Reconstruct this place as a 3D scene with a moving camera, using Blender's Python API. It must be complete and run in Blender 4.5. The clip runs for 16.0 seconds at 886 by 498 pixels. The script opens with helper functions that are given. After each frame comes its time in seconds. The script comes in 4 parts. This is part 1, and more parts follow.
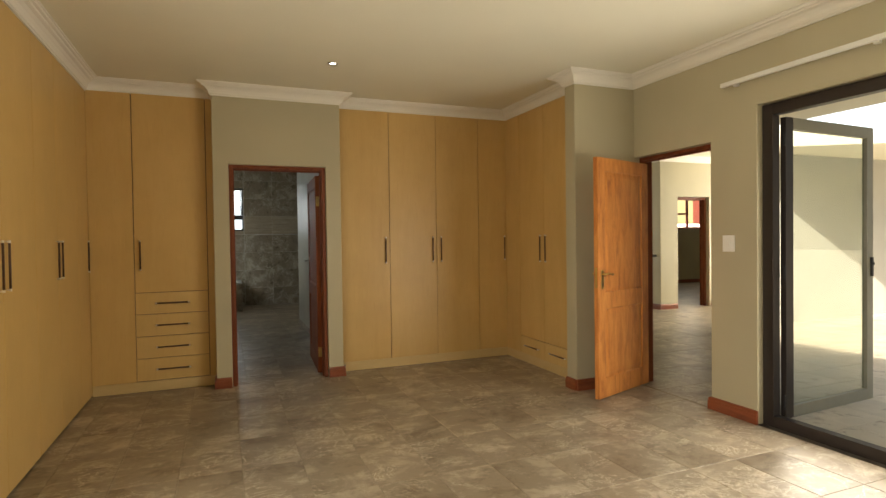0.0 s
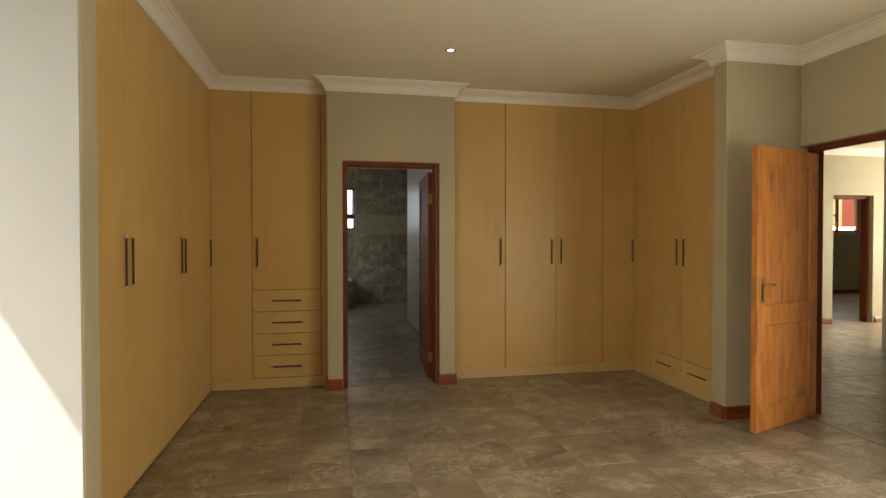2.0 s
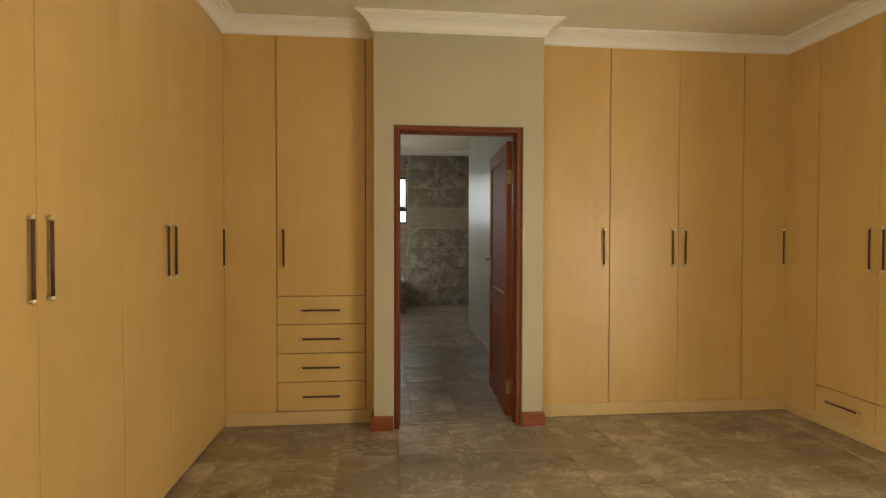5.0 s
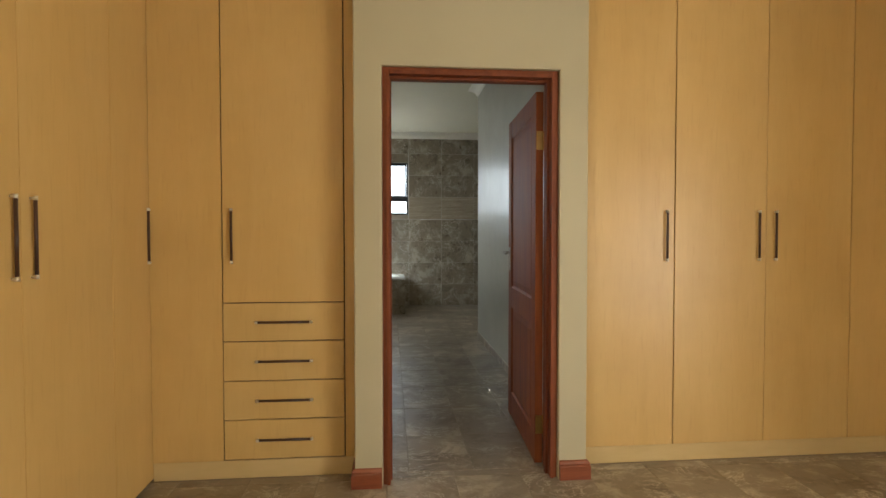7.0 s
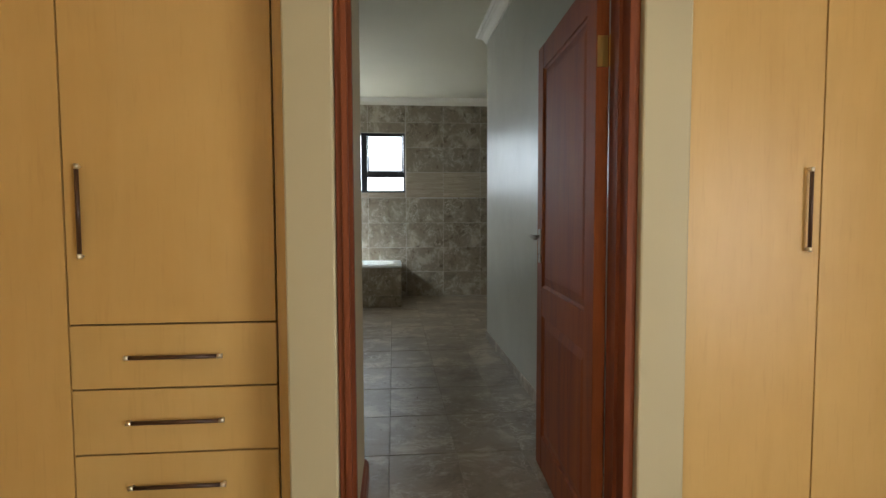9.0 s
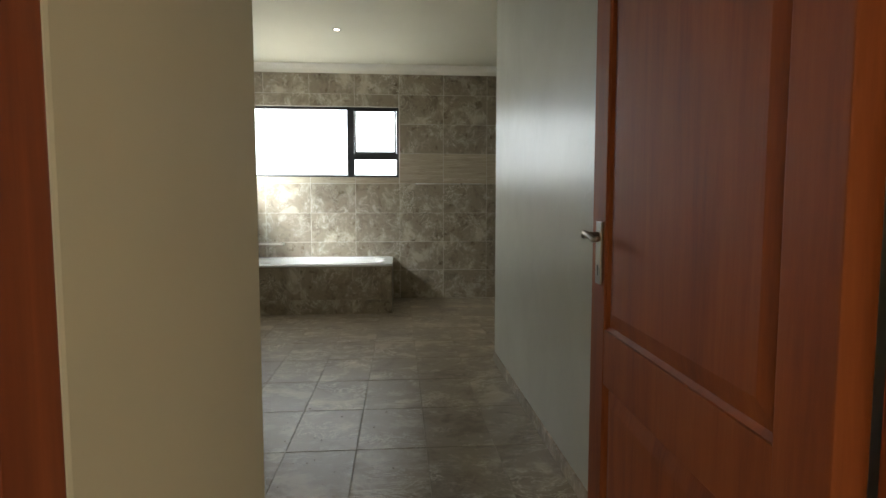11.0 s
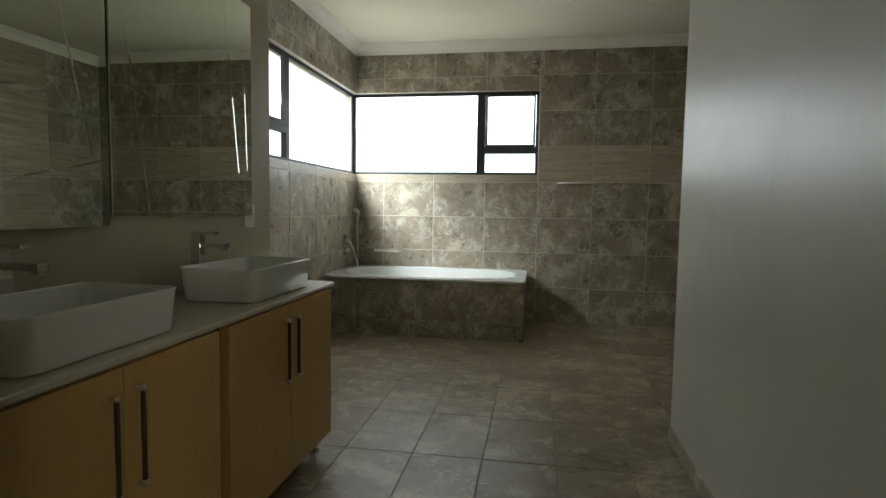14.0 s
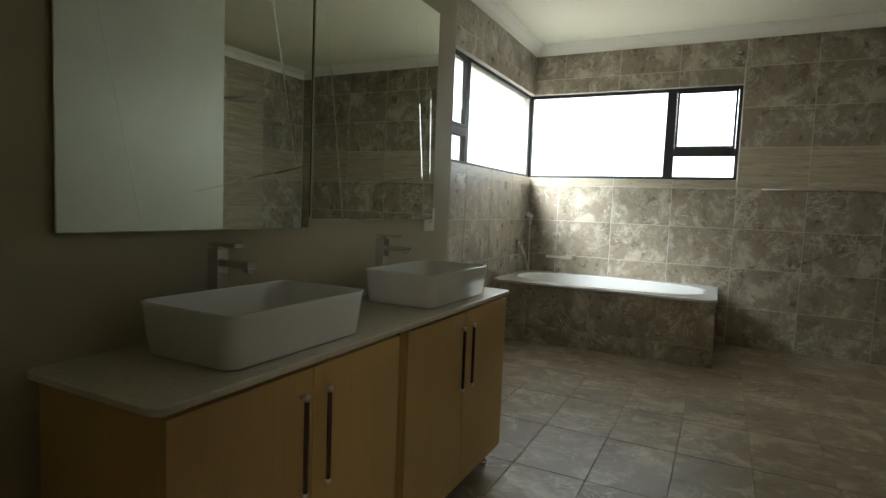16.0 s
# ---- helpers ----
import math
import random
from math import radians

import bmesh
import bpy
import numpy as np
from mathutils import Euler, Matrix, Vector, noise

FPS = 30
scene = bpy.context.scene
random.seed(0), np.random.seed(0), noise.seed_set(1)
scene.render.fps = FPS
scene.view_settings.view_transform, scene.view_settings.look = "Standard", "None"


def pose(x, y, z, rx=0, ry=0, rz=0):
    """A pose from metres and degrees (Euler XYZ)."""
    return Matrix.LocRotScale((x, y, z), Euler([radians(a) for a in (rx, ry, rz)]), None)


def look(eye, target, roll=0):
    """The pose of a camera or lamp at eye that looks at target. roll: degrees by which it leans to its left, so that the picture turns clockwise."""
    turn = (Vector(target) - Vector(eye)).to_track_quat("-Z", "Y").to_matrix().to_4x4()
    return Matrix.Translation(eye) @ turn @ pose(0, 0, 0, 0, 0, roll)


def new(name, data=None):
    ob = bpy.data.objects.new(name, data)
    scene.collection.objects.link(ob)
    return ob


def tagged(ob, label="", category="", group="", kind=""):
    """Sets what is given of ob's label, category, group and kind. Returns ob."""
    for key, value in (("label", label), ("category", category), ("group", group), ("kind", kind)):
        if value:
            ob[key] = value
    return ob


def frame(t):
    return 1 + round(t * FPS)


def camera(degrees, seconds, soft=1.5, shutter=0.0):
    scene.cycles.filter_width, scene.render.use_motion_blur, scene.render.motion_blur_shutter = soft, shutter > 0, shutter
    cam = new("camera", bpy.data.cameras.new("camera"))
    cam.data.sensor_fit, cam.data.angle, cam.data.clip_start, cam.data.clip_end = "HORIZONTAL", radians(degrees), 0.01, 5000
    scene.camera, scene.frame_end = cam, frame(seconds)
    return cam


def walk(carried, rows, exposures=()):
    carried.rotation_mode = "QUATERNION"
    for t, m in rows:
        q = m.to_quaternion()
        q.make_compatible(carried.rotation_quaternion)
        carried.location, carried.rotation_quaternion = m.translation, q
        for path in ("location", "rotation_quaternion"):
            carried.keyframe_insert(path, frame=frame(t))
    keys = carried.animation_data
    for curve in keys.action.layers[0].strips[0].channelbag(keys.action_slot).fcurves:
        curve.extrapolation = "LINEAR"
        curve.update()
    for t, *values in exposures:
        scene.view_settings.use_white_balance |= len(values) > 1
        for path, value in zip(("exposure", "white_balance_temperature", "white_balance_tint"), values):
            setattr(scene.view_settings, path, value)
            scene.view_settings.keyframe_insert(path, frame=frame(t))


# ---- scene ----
cam = camera(77.4, 16.0)
PATH = [
    (0, (-0.112, 0.24, 1.376), (0.627, 2.098, 1.338), -0.8),
    (0.5, (-0.112, 0.297, 1.384), (0.547, 2.186, 1.345), -0.65),
    (1, (-0.108, 0.378, 1.385), (0.463, 2.294, 1.351), -0.5),
    (1.5, (-0.114, 0.51, 1.383), (0.367, 2.451, 1.35), -0.3),
    (2, (-0.121, 0.655, 1.375), (0.263, 2.617, 1.342), -0.05),
    (2.5, (-0.127, 0.838, 1.367), (0.174, 2.815, 1.336), 0.1),
    (3, (-0.122, 1.034, 1.349), (0.126, 3.019, 1.316), 0.2),
    (3.5, (-0.112, 1.275, 1.341), (0.112, 3.263, 1.305), 0.2),
    (4, (-0.106, 1.508, 1.341), (0.107, 3.496, 1.303), 0.2),
    (4.5, (-0.101, 1.75, 1.339), (0.1, 3.74, 1.299), 0.15),
    (5, (-0.102, 1.993, 1.331), (0.102, 3.982, 1.289), 0.1),
    (7.5, (0.018, 3.327, 1.262), (0.204, 5.318, 1.195), -0.0),
    (8, (0.04, 3.62, 1.257), (0.226, 5.61, 1.175), 0.1),
    (8.5, (0.072, 3.922, 1.252), (0.255, 5.911, 1.152), -0.0),
    (9, (0.115, 4.212, 1.243), (0.293, 6.2, 1.123), -0.2),
    (11.5, (0.331, 5.732, 1.208), (0.477, 7.721, 1.056), -0.0),
    (12, (0.344, 6.009, 1.205), (0.468, 8.0, 1.056), -0.1),
    (12.5, (0.346, 6.242, 1.207), (0.433, 8.235, 1.06), 0.1),
    (13, (0.333, 6.407, 1.195), (0.341, 8.402, 1.051), 0.1),
    (13.5, (0.321, 6.549, 1.21), (0.183, 8.539, 1.065), 0.4),
    (14, (0.314, 6.636, 1.22), (-0.018, 8.603, 1.075), 0.9),
    (14.5, (0.307, 6.673, 1.228), (-0.199, 8.602, 1.083), 1.3),
    (15, (0.281, 6.7, 1.229), (-0.376, 8.583, 1.084), 1.6),
    (15.5, (0.245, 6.723, 1.239), (-0.541, 8.555, 1.089), 2.0),
    (16, (0.219, 6.736, 1.24), (-0.677, 8.518, 1.086), 2.3),
]
EXPOSURES = [(0, 0.45, 7050, 9), (0.8, 0.53, 7100, 9), (1.5, 0.42, 7150, 9), (2.5, 0.06, 7150, 9), (3.5, 0.16, 7200, 9), (4.2, 0.47, 7300, 9), (5, 0.82, 7300, 9), (7.5, 1.12, 6450, 9), (9, 1.06, 6350, 9), (10.5, 1.12, 6650, 9),
             (11.5, 1.22, 7050, 9), (12.5, 0.91, 6950, 7), (14, 0.76, 6800, 6), (16, 0.91, 6800, 6)]
walk(cam, [(t, look(eye, target, roll)) for t, eye, target, roll in PATH], EXPOSURES)

# ---- world, sun, daylight and added fill lamps ----
world = bpy.data.worlds.new("world")
scene.world = world
world.use_nodes = True
wn = world.node_tree.nodes
sky = wn.new("ShaderNodeTexSky")
sky.sky_type, sky.sun_disc = "NISHITA", False
sky.dust_density, sky.air_density = 6.0, 1.3
sky.sun_elevation, sky.sun_rotation = radians(46.3), radians(215.5)
wn["Background"].inputs["Strength"].default_value = 0.15
world.node_tree.links.new(sky.outputs[0], wn["Background"].inputs[0])


def lamp(name, kind, m, energy, colour, **more):
    data = bpy.data.lights.new(name, kind)
    data.energy, data.color = energy, colour
    for key, value in more.items():
        if key == "angle":
            data.angle = value
        if key == "size":
            data.shape, data.size, data.size_y = "RECTANGLE", value[0], value[1]
        if key == "spread":
            data.spread = radians(value)
        if key == "radius":
            data.shadow_soft_size = value
        if key == "cone":
            data.spot_size, data.spot_blend = radians(value), 0.6
    ob = new(name, data)
    ob.matrix_world = m
    return ob


lamp("sun", "SUN", look((-4, -5.6, 7.2), (0, 0, 0)), 5.0, (1.0, 0.93, 0.82), angle=radians(0.5))
lamp("sky_window_west", "AREA", look((-1.98, 1.1, 1.25), (2, 1.1, 1.25)), 33, (1.0, 0.92, 0.80), size=(3.5, 2.2))
lamp("sky_sliding_door", "AREA", look((3.49, 1.7, 1.0), (0, 1.7, 1.0)), 62, (1.0, 0.95, 0.86), size=(2.4, 1.7))
lamp("sky_bath_window_back", "AREA", look((-0.75, 12.815, 2.052), (-0.75, 0, 3.9)), 5, (0.88, 0.95, 1.0), size=(2.05, 0.86))
lamp("sky_bath_window_side", "AREA", look((-1.815, 11.62, 2.052), (5, 11.62, 3.0)), 5, (0.88, 0.95, 1.0), size=(2.28, 0.86))
# fill lamp added outside the side window to brighten the tiled bath corner
lamp("bath_corner_fill", "AREA", look((-2.5, 11.2, 3.08), (-1.05, 12.75, 1.62)), 40, (0.80, 0.91, 1.0), size=(1.3, 0.5), spread=58)
# no window stands here; lamp added to brighten the landing
lamp("landing_fill", "AREA", look((11.45, 7.2, 1.5), (4, 7.2, 0.5)), 210, (1.0, 0.95, 0.86), size=(1.6, 2.2))
# lamp in an unseen opening, added to lift the landing pier's dark side
lamp("stair_fill", "AREA", look((5.5, 13.98, 1.6), (5.5, 5, 1.2)), 70, (0.95, 0.97, 1.0), size=(1.7, 1.2))
lamp("sky_far_room_window", "AREA", look((12.15, 12.5, 2.0), (12.15, 8, 1.0)), 12, (1.0, 0.96, 0.88), size=(1.7, 0.8))


# ---- materials ----
class Mat:
    """A node material, built up step by step."""

    def __init__(self, name, rough=0.5, metal=0.0):
        self.m = bpy.data.materials.new(name)
        self.m.use_nodes = True
        self.t = self.m.node_tree
        self.b = self.t.nodes["Principled BSDF"]
        self.b.inputs["Roughness"].default_value = rough
        self.b.inputs["Metallic"].default_value = metal

    def node(self, kind, **values):
        n = self.t.nodes.new(kind)
        for k, v in values.items():
            n.inputs[k.replace("_", " ")].default_value = v
        return n

    def link(self, a, b):
        self.t.links.new(a, b)

    def coords(self, scale=(1, 1, 1), vary=False, world_space=False):
        tc = self.node("ShaderNodeTexCoord")
        mp = self.node("ShaderNodeMapping")
        mp.inputs["Scale"].default_value = scale
        if world_space:
            out = self.node("ShaderNodeNewGeometry").outputs["Position"]
        else:
            out = tc.outputs["Object"]
        if vary:
            info = self.node("ShaderNodeObjectInfo")
            mul = self.node("ShaderNodeVectorMath")
            mul.operation = "MULTIPLY"
            self.link(info.outputs["Random"], mul.inputs[0])
            mul.inputs[1].default_value = (37.0, 61.0, 23.0)
            add = self.node("ShaderNodeVectorMath")
            self.link(out, add.inputs[0])
            self.link(mul.outputs[0], add.inputs[1])
            out = add.outputs[0]
        self.link(out, mp.inputs["Vector"])
        return mp.outputs[0]

    def noise(self, vec, scale, detail=4.0, rough=0.55, distort=0.0):
        n = self.node("ShaderNodeTexNoise", Scale=scale, Detail=detail, Roughness=rough, Distortion=distort)
        self.link(vec, n.inputs["Vector"])
        return n.outputs["Fac"]

    def ramp(self, fac, stops):
        r = self.node("ShaderNodeValToRGB")
        els = r.color_ramp.elements
        while len(els) < len(stops):
            els.new(0.5)
        for e, (p, c) in zip(els, stops):
            e.position, e.color = p, (*c, 1) if len(c) == 3 else c
        self.link(fac, r.inputs[0])
        return r.outputs[0]

    def mix(self, fac, a, b, mode="MIX"):
        n = self.node("ShaderNodeMix")
        n.data_type, n.blend_type = "RGBA", mode
        for sock, v in ((n.inputs[0], fac), (n.inputs[6], a), (n.inputs[7], b)):
            if isinstance(v, (int, float)):
                sock.default_value = v
            elif isinstance(v, tuple):
                sock.default_value = (*v, 1)
            else:
                self.link(v, sock)
        return n.outputs[2]

    def colour(self, out):
        self.link(out, self.b.inputs["Base Color"])
        return self

    def roughness(self, fac, lo, hi):
        mr = self.node("ShaderNodeMapRange")
        self.link(fac, mr.inputs[0])
        mr.inputs[3].default_value, mr.inputs[4].default_value = lo, hi
        self.link(mr.outputs[0], self.b.inputs["Roughness"])
        return self

    def bump(self, fac, strength=0.2, distance=0.002):
        bp = self.node("ShaderNodeBump", Strength=strength, Distance=distance)
        self.link(fac, bp.inputs["Height"])
        self.link(bp.outputs[0], self.b.inputs["Normal"])
        return self


def painted(name, base, rough=0.55, bump=0.12, spread=0.06):
    m = Mat(name, rough)
    c = m.coords(world_space=True)
    big, fine = m.noise(c, 0.9, 3), m.noise(c, 60, 3)
    lo = tuple(v * (1 - spread) for v in base)
    hi = tuple(min(1, v * (1 + spread)) for v in base)
    m.colour(m.ramp(big, [(0.3, lo), (0.7, hi)]))
    trowel = m.noise(c, 7, 4)
    both = m.mix(0.35, trowel, fine)
    m.bump(both, bump, 0.004).roughness(big, rough - 0.05, rough + 0.08)
    return m.m


def timber(name, dark, mid, light, rough=0.4, grain=(1, 1, 1), scale=3.0, coat=0.0, gloss=0.5, flecks=0.0):
    """Wood whose grain runs along the axis that grain stretches least."""
    m = Mat(name, rough)
    c = m.coords(grain, vary=True)
    a, f = m.noise(c, scale, 5, 0.6, 0.6), m.noise(c, scale * 9, 4, 0.6)
    fac = m.mix(0.2, a, f)
    tone = m.ramp(fac, [(0.3, dark), (0.5, mid), (0.7, light)])
    if flecks:
        cloud = m.ramp(m.noise(m.coords(vary=True), 2.6, 4, 0.6), [(0.35, (0.90, 0.885, 0.86)), (0.65, (1.05, 1.05, 1.06))])
        pores = m.ramp(m.noise(m.coords((70, 70, 6), vary=True), 1.0, 2), [(0.30, (0.90, 0.87, 0.83)), (0.42, (1, 1, 1))])
        tone = m.mix(flecks, tone, m.mix(1.0, tone, m.mix(1.0, cloud, pores, "MULTIPLY"), "MULTIPLY"))
    m.colour(tone)
    m.bump(f, 0.06, 0.001).roughness(a, rough - 0.07, rough + 0.1)
    m.b.inputs["Coat Weight"].default_value = coat
    m.b.inputs["Specular IOR Level"].default_value = gloss
    m.b.inputs["Coat Roughness"].default_value = 0.2
    return m.m


def marbled(name, tones, rough=0.3, scale=4.0, vein=(0.62, 0.57, 0.48), stretch=(1, 1, 1), veins=0.6, spot=0.85):
    """Glazed stone-look tile: clouds, dark blotches, pale smears and thin veins, unlike from piece to piece."""
    m = Mat(name, rough)
    c = m.coords(stretch, vary=True)
    cloud = m.noise(c, scale, 8, 0.68, 0.35)
    spots = m.noise(c, scale * 2.7, 7, 0.68, 0.3)
    base = m.ramp(cloud, [(0.34, tones[0]), (0.46, tones[1]), (0.53, tones[1]), (0.62, tones[2])])
    dark = m.ramp(spots, [(0.34, (0.50, 0.46, 0.42)), (0.44, (1, 1, 1))])
    base = m.mix(spot, base, dark, "MULTIPLY")
    smear = m.ramp(m.noise(c, scale * 1.9, 9, 0.76, 0.5), [(0.54, (0, 0, 0)), (0.64, (1, 1, 1))])
    base = m.mix(m.mix(veins * 0.6, (0, 0, 0), smear), base, vein)
    warp = m.noise(c, scale * 1.3, 6, 0.7, 2.4)
    line = m.ramp(warp, [(0.478, (0, 0, 0)), (0.497, (1, 1, 1)), (0.503, (1, 1, 1)), (0.522, (0, 0, 0))])
    gate = m.ramp(m.noise(c, scale * 0.9, 3), [(0.48, (0, 0, 0)), (0.62, (1, 1, 1))])
    amount = m.mix(veins, (0, 0, 0), m.mix(1.0, line, gate, "MULTIPLY"))
    info = m.node("ShaderNodeObjectInfo")
    tone = m.ramp(info.outputs["Random"], [(0.0, (0.93, 0.93, 0.93)), (1.0, (1.06, 1.055, 1.045))])
    m.colour(m.mix(1.0, m.mix(amount, base, vein), tone, "MULTIPLY"))
    m.roughness(spots, rough - 0.07, rough + 0.12).bump(spots, 0.05, 0.002)
    return m.m


def plain(name, base, rough=0.4, metal=0.0, spread=0.05, scale=8.0):
    m = Mat(name, rough, metal)
    n = m.noise(m.coords(), scale, 4)
    m.colour(m.ramp(n, [(0.3, tuple(v * (1 - spread) for v in base)), (0.7, tuple(min(1, v * (1 + spread)) for v in base))]))
    m.roughness(n, max(0.02, rough - 0.04), rough + 0.06)
    return m.m


def glass(name, tint=(1, 1, 1), rough=0.0):
    m = Mat(name, rough)
    m.b.inputs["Base Color"].default_value = (*tint, 1)
    m.b.inputs["Transmission Weight"].default_value = 1.0
    m.b.inputs["IOR"].default_value = 1.45
    return m.m


WALL = painted("khaki_wall_paint", (0.458, 0.41, 0.278))
ms = Mat("satin_grey_wall_paint", 0.33)
cs = ms.coords((1, 1, 0.9), world_space=True)
wide, mid, dabs = ms.noise(cs, 1.6, 3, 0.5, 0.8), ms.noise(cs, 5, 4, 0.6, 1.2), ms.noise(cs, 22, 4, 0.6, 0.6)
ms.colour(ms.ramp(wide, [(0.3, (0.42, 0.417, 0.357)), (0.7, (0.465, 0.461, 0.395))]))
patch = ms.ramp(ms.noise(cs, 3.4, 5, 0.6, 1.6), [(0.3, (0, 0, 0)), (0.7, (1, 1, 1))])
spots = ms.ramp(ms.noise(cs, 3.0, 2), [(0.52, (0, 0, 0)), (0.62, (1, 1, 1))])
dabs = ms.mix(1.0, spots, ms.ramp(dabs, [(0.52, (0, 0, 0)), (0.66, (1, 1, 1))]), "MULTIPLY")
ms.bump(ms.mix(0.16, ms.mix(0.32, wide, mid), dabs), 0.2, 0.02).roughness(patch, 0.29, 0.38)
ms.b.inputs["Specular IOR Level"].default_value = 0.42
SATIN = ms.m
# wall colour made paler and cooler to hold the nib's sunlit look
PALE = painted("sunlit_nib_wall_tone", (0.44, 0.46, 0.475))
TERRACE = painted("cream_terrace_paint", (0.47, 0.47, 0.43))
CEILING = painted("ceiling_white", (0.79, 0.76, 0.62), 0.8, 0.05, 0.03)
CORNICE = painted("cornice_white", (0.82, 0.79, 0.71), 0.6, 0.05, 0.02)
MAPLE = timber("maple_laminate", (0.563, 0.358, 0.122), (0.597, 0.388, 0.14), (0.624, 0.417, 0.162), 0.36, (2.6, 2.6, 0.35), 2.0, flecks=0.45)
MAPLE_H = timber("maple_laminate_drawer", (0.57, 0.376, 0.136), (0.60, 0.405, 0.155), (0.625, 0.432, 0.175), 0.36, (2.6, 2.6, 0.5), 2.0, flecks=0.45)
# maple paled to stand in for floor light thrown up on the kickboards
KICKBOARD = timber("maple_kickboard_floor_bounce", (0.54, 0.385, 0.17), (0.58, 0.425, 0.20), (0.62, 0.46, 0.23), 0.4, (0.8, 3, 3), 1.9)
CARCASS = plain("dark_brown_carcass", (0.07, 0.04, 0.02), 0.7)
MAHOGANY = timber("mahogany_varnish", (0.16, 0.036, 0.011), (0.25, 0.065, 0.018), (0.32, 0.095, 0.028), 0.6, (7, 7, 0.6), 2.0, 0.0, gloss=0.28)
# door mahogany darkened so that the frames read as standing in shadow
FRAME_WOOD = timber("mahogany_frame_shaded", (0.11, 0.025, 0.010), (0.175, 0.044, 0.015), (0.24, 0.066, 0.022), 0.55, (7, 7, 0.6), 2.0, 0.0, gloss=0.3)
ORANGE = timber("orange_pine_varnish", (0.36, 0.105, 0.022), (0.62, 0.24, 0.06), (0.76, 0.35, 0.10), 0.34, (4.5, 4.5, 0.9), 3.4, 0.3)
SKIRT = timber("red_skirting_varnish", (0.13, 0.03, 0.013), (0.21, 0.052, 0.02), (0.27, 0.075, 0.03), 0.35, (1, 1, 8), 3.0, 0.3)
STONE = marbled("brown_marble_tile", ((0.15, 0.112, 0.075), (0.255, 0.206, 0.147), (0.40, 0.335, 0.25)), 0.35, 2.5, (0.60, 0.53, 0.425), (1.0, 1.25, 1), veins=0.85, spot=0.55)
STONE_WALL = marbled("grey_brown_marble_wall_tile", ((0.165, 0.136, 0.10), (0.272, 0.231, 0.174), (0.455, 0.405, 0.328)), 0.27, 3.0, (0.62, 0.58, 0.51), (1.2, 1, 1), veins=0.95, spot=0.6)
PLANK = marbled("wood_look_band_tile", ((0.28, 0.23, 0.17), (0.38, 0.32, 0.24), (0.48, 0.41, 0.32)), 0.35, 3.0, (0.55, 0.49, 0.40), (0.7, 9, 1), 0.3)
CREAM_TILE = marbled("cream_terrace_tile", ((0.50, 0.45, 0.35), (0.57, 0.515, 0.41), (0.64, 0.58, 0.47)), 0.5, 2.0, (0.6, 0.55, 0.45), (1, 1, 1), 0.2)
GROUT = plain("brown_grout", (0.31, 0.265, 0.205), 0.9)
SAND = plain("pale_sand", (0.40, 0.36, 0.29), 0.95, 0, 0.15, 0.8)
PALE_GROUT = plain("pale_grout", (0.55, 0.52, 0.46), 0.9)
TINTED = glass("tinted_glass", (0.80, 0.83, 0.74))
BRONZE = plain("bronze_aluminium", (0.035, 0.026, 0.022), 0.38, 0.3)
# bronze lightened to grey, standing in for sun and glare on the door frame
SUNLIT_ALU = plain("sunlit_grey_aluminium", (0.30, 0.29, 0.23), 0.4, 0.2)
BLACK = plain("black_aluminium", (0.018, 0.018, 0.02), 0.6)
CERAMIC = plain("white_ceramic", (0.80, 0.80, 0.78), 0.08, 0, 0.01)
ACRYLIC = plain("white_acrylic", (0.72, 0.73, 0.72), 0.12, 0, 0.01)
COUNTER = plain("cream_quartz", (0.66, 0.61, 0.49), 0.18, 0, 0.08, 60)
CHROME = plain("chrome", (0.72, 0.72, 0.73), 0.08, 1.0, 0.02)
DULL_STEEL = plain("tarnished_steel", (0.36, 0.33, 0.30), 0.36, 1.0, 0.1)
STEEL = plain("brushed_steel", (0.6, 0.58, 0.55), 0.28, 1.0, 0.05)
NICKEL = plain("bright_nickel", (0.80, 0.77, 0.72), 0.3, 1.0, 0.03)
RIM = plain("dull_nickel", (0.32, 0.29, 0.25), 0.35, 1.0, 0.05)
BRASS = plain("aged_brass", (0.55, 0.38, 0.14), 0.3, 1.0, 0.15)
WENGE = timber("wenge_bar", (0.035, 0.015, 0.01), (0.06, 0.025, 0.015), (0.09, 0.04, 0.025), 0.3, (8, 8, 1), 4.0)
PLASTIC = plain("white_plastic", (0.78, 0.77, 0.72), 0.35, 0, 0.02)
BRICK_RED = painted("brick_red_outside_paint", (0.36, 0.09, 0.06))
YELLOW = painted("pale_yellow_outside_paint", (0.60, 0.52, 0.28))
RED = plain("red_painted_steel", (0.35, 0.04, 0.035), 0.4)
CLEAR = glass("clear_glass", (0.97, 0.99, 0.98))
mm = Mat("mirror_silver", 0.015, 1.0)
mm.b.inputs["Base Color"].default_value = (0.80, 0.85, 0.76, 1)
MIRROR = mm.m
mm = Mat("lamp_glow", 0.5)
mm.b.inputs["Emission Color"].default_value = (1.0, 0.95, 0.85, 1)
mm.b.inputs["Emission Strength"].default_value = 12
GLOW = mm.m
mm = Mat("hazy_sky_glow", 1.0)
mm.b.inputs["Base Color"].default_value = (0, 0, 0, 1)
mm.link(mm.ramp(mm.noise(mm.coords(), 0.03, 3), [(0.3, (0.78, 0.88, 1.0)), (0.7, (0.86, 0.93, 1.0))]), mm.b.inputs["Emission Color"])
mm.b.inputs["Emission Strength"].default_value = 1.85
HAZE = mm.m


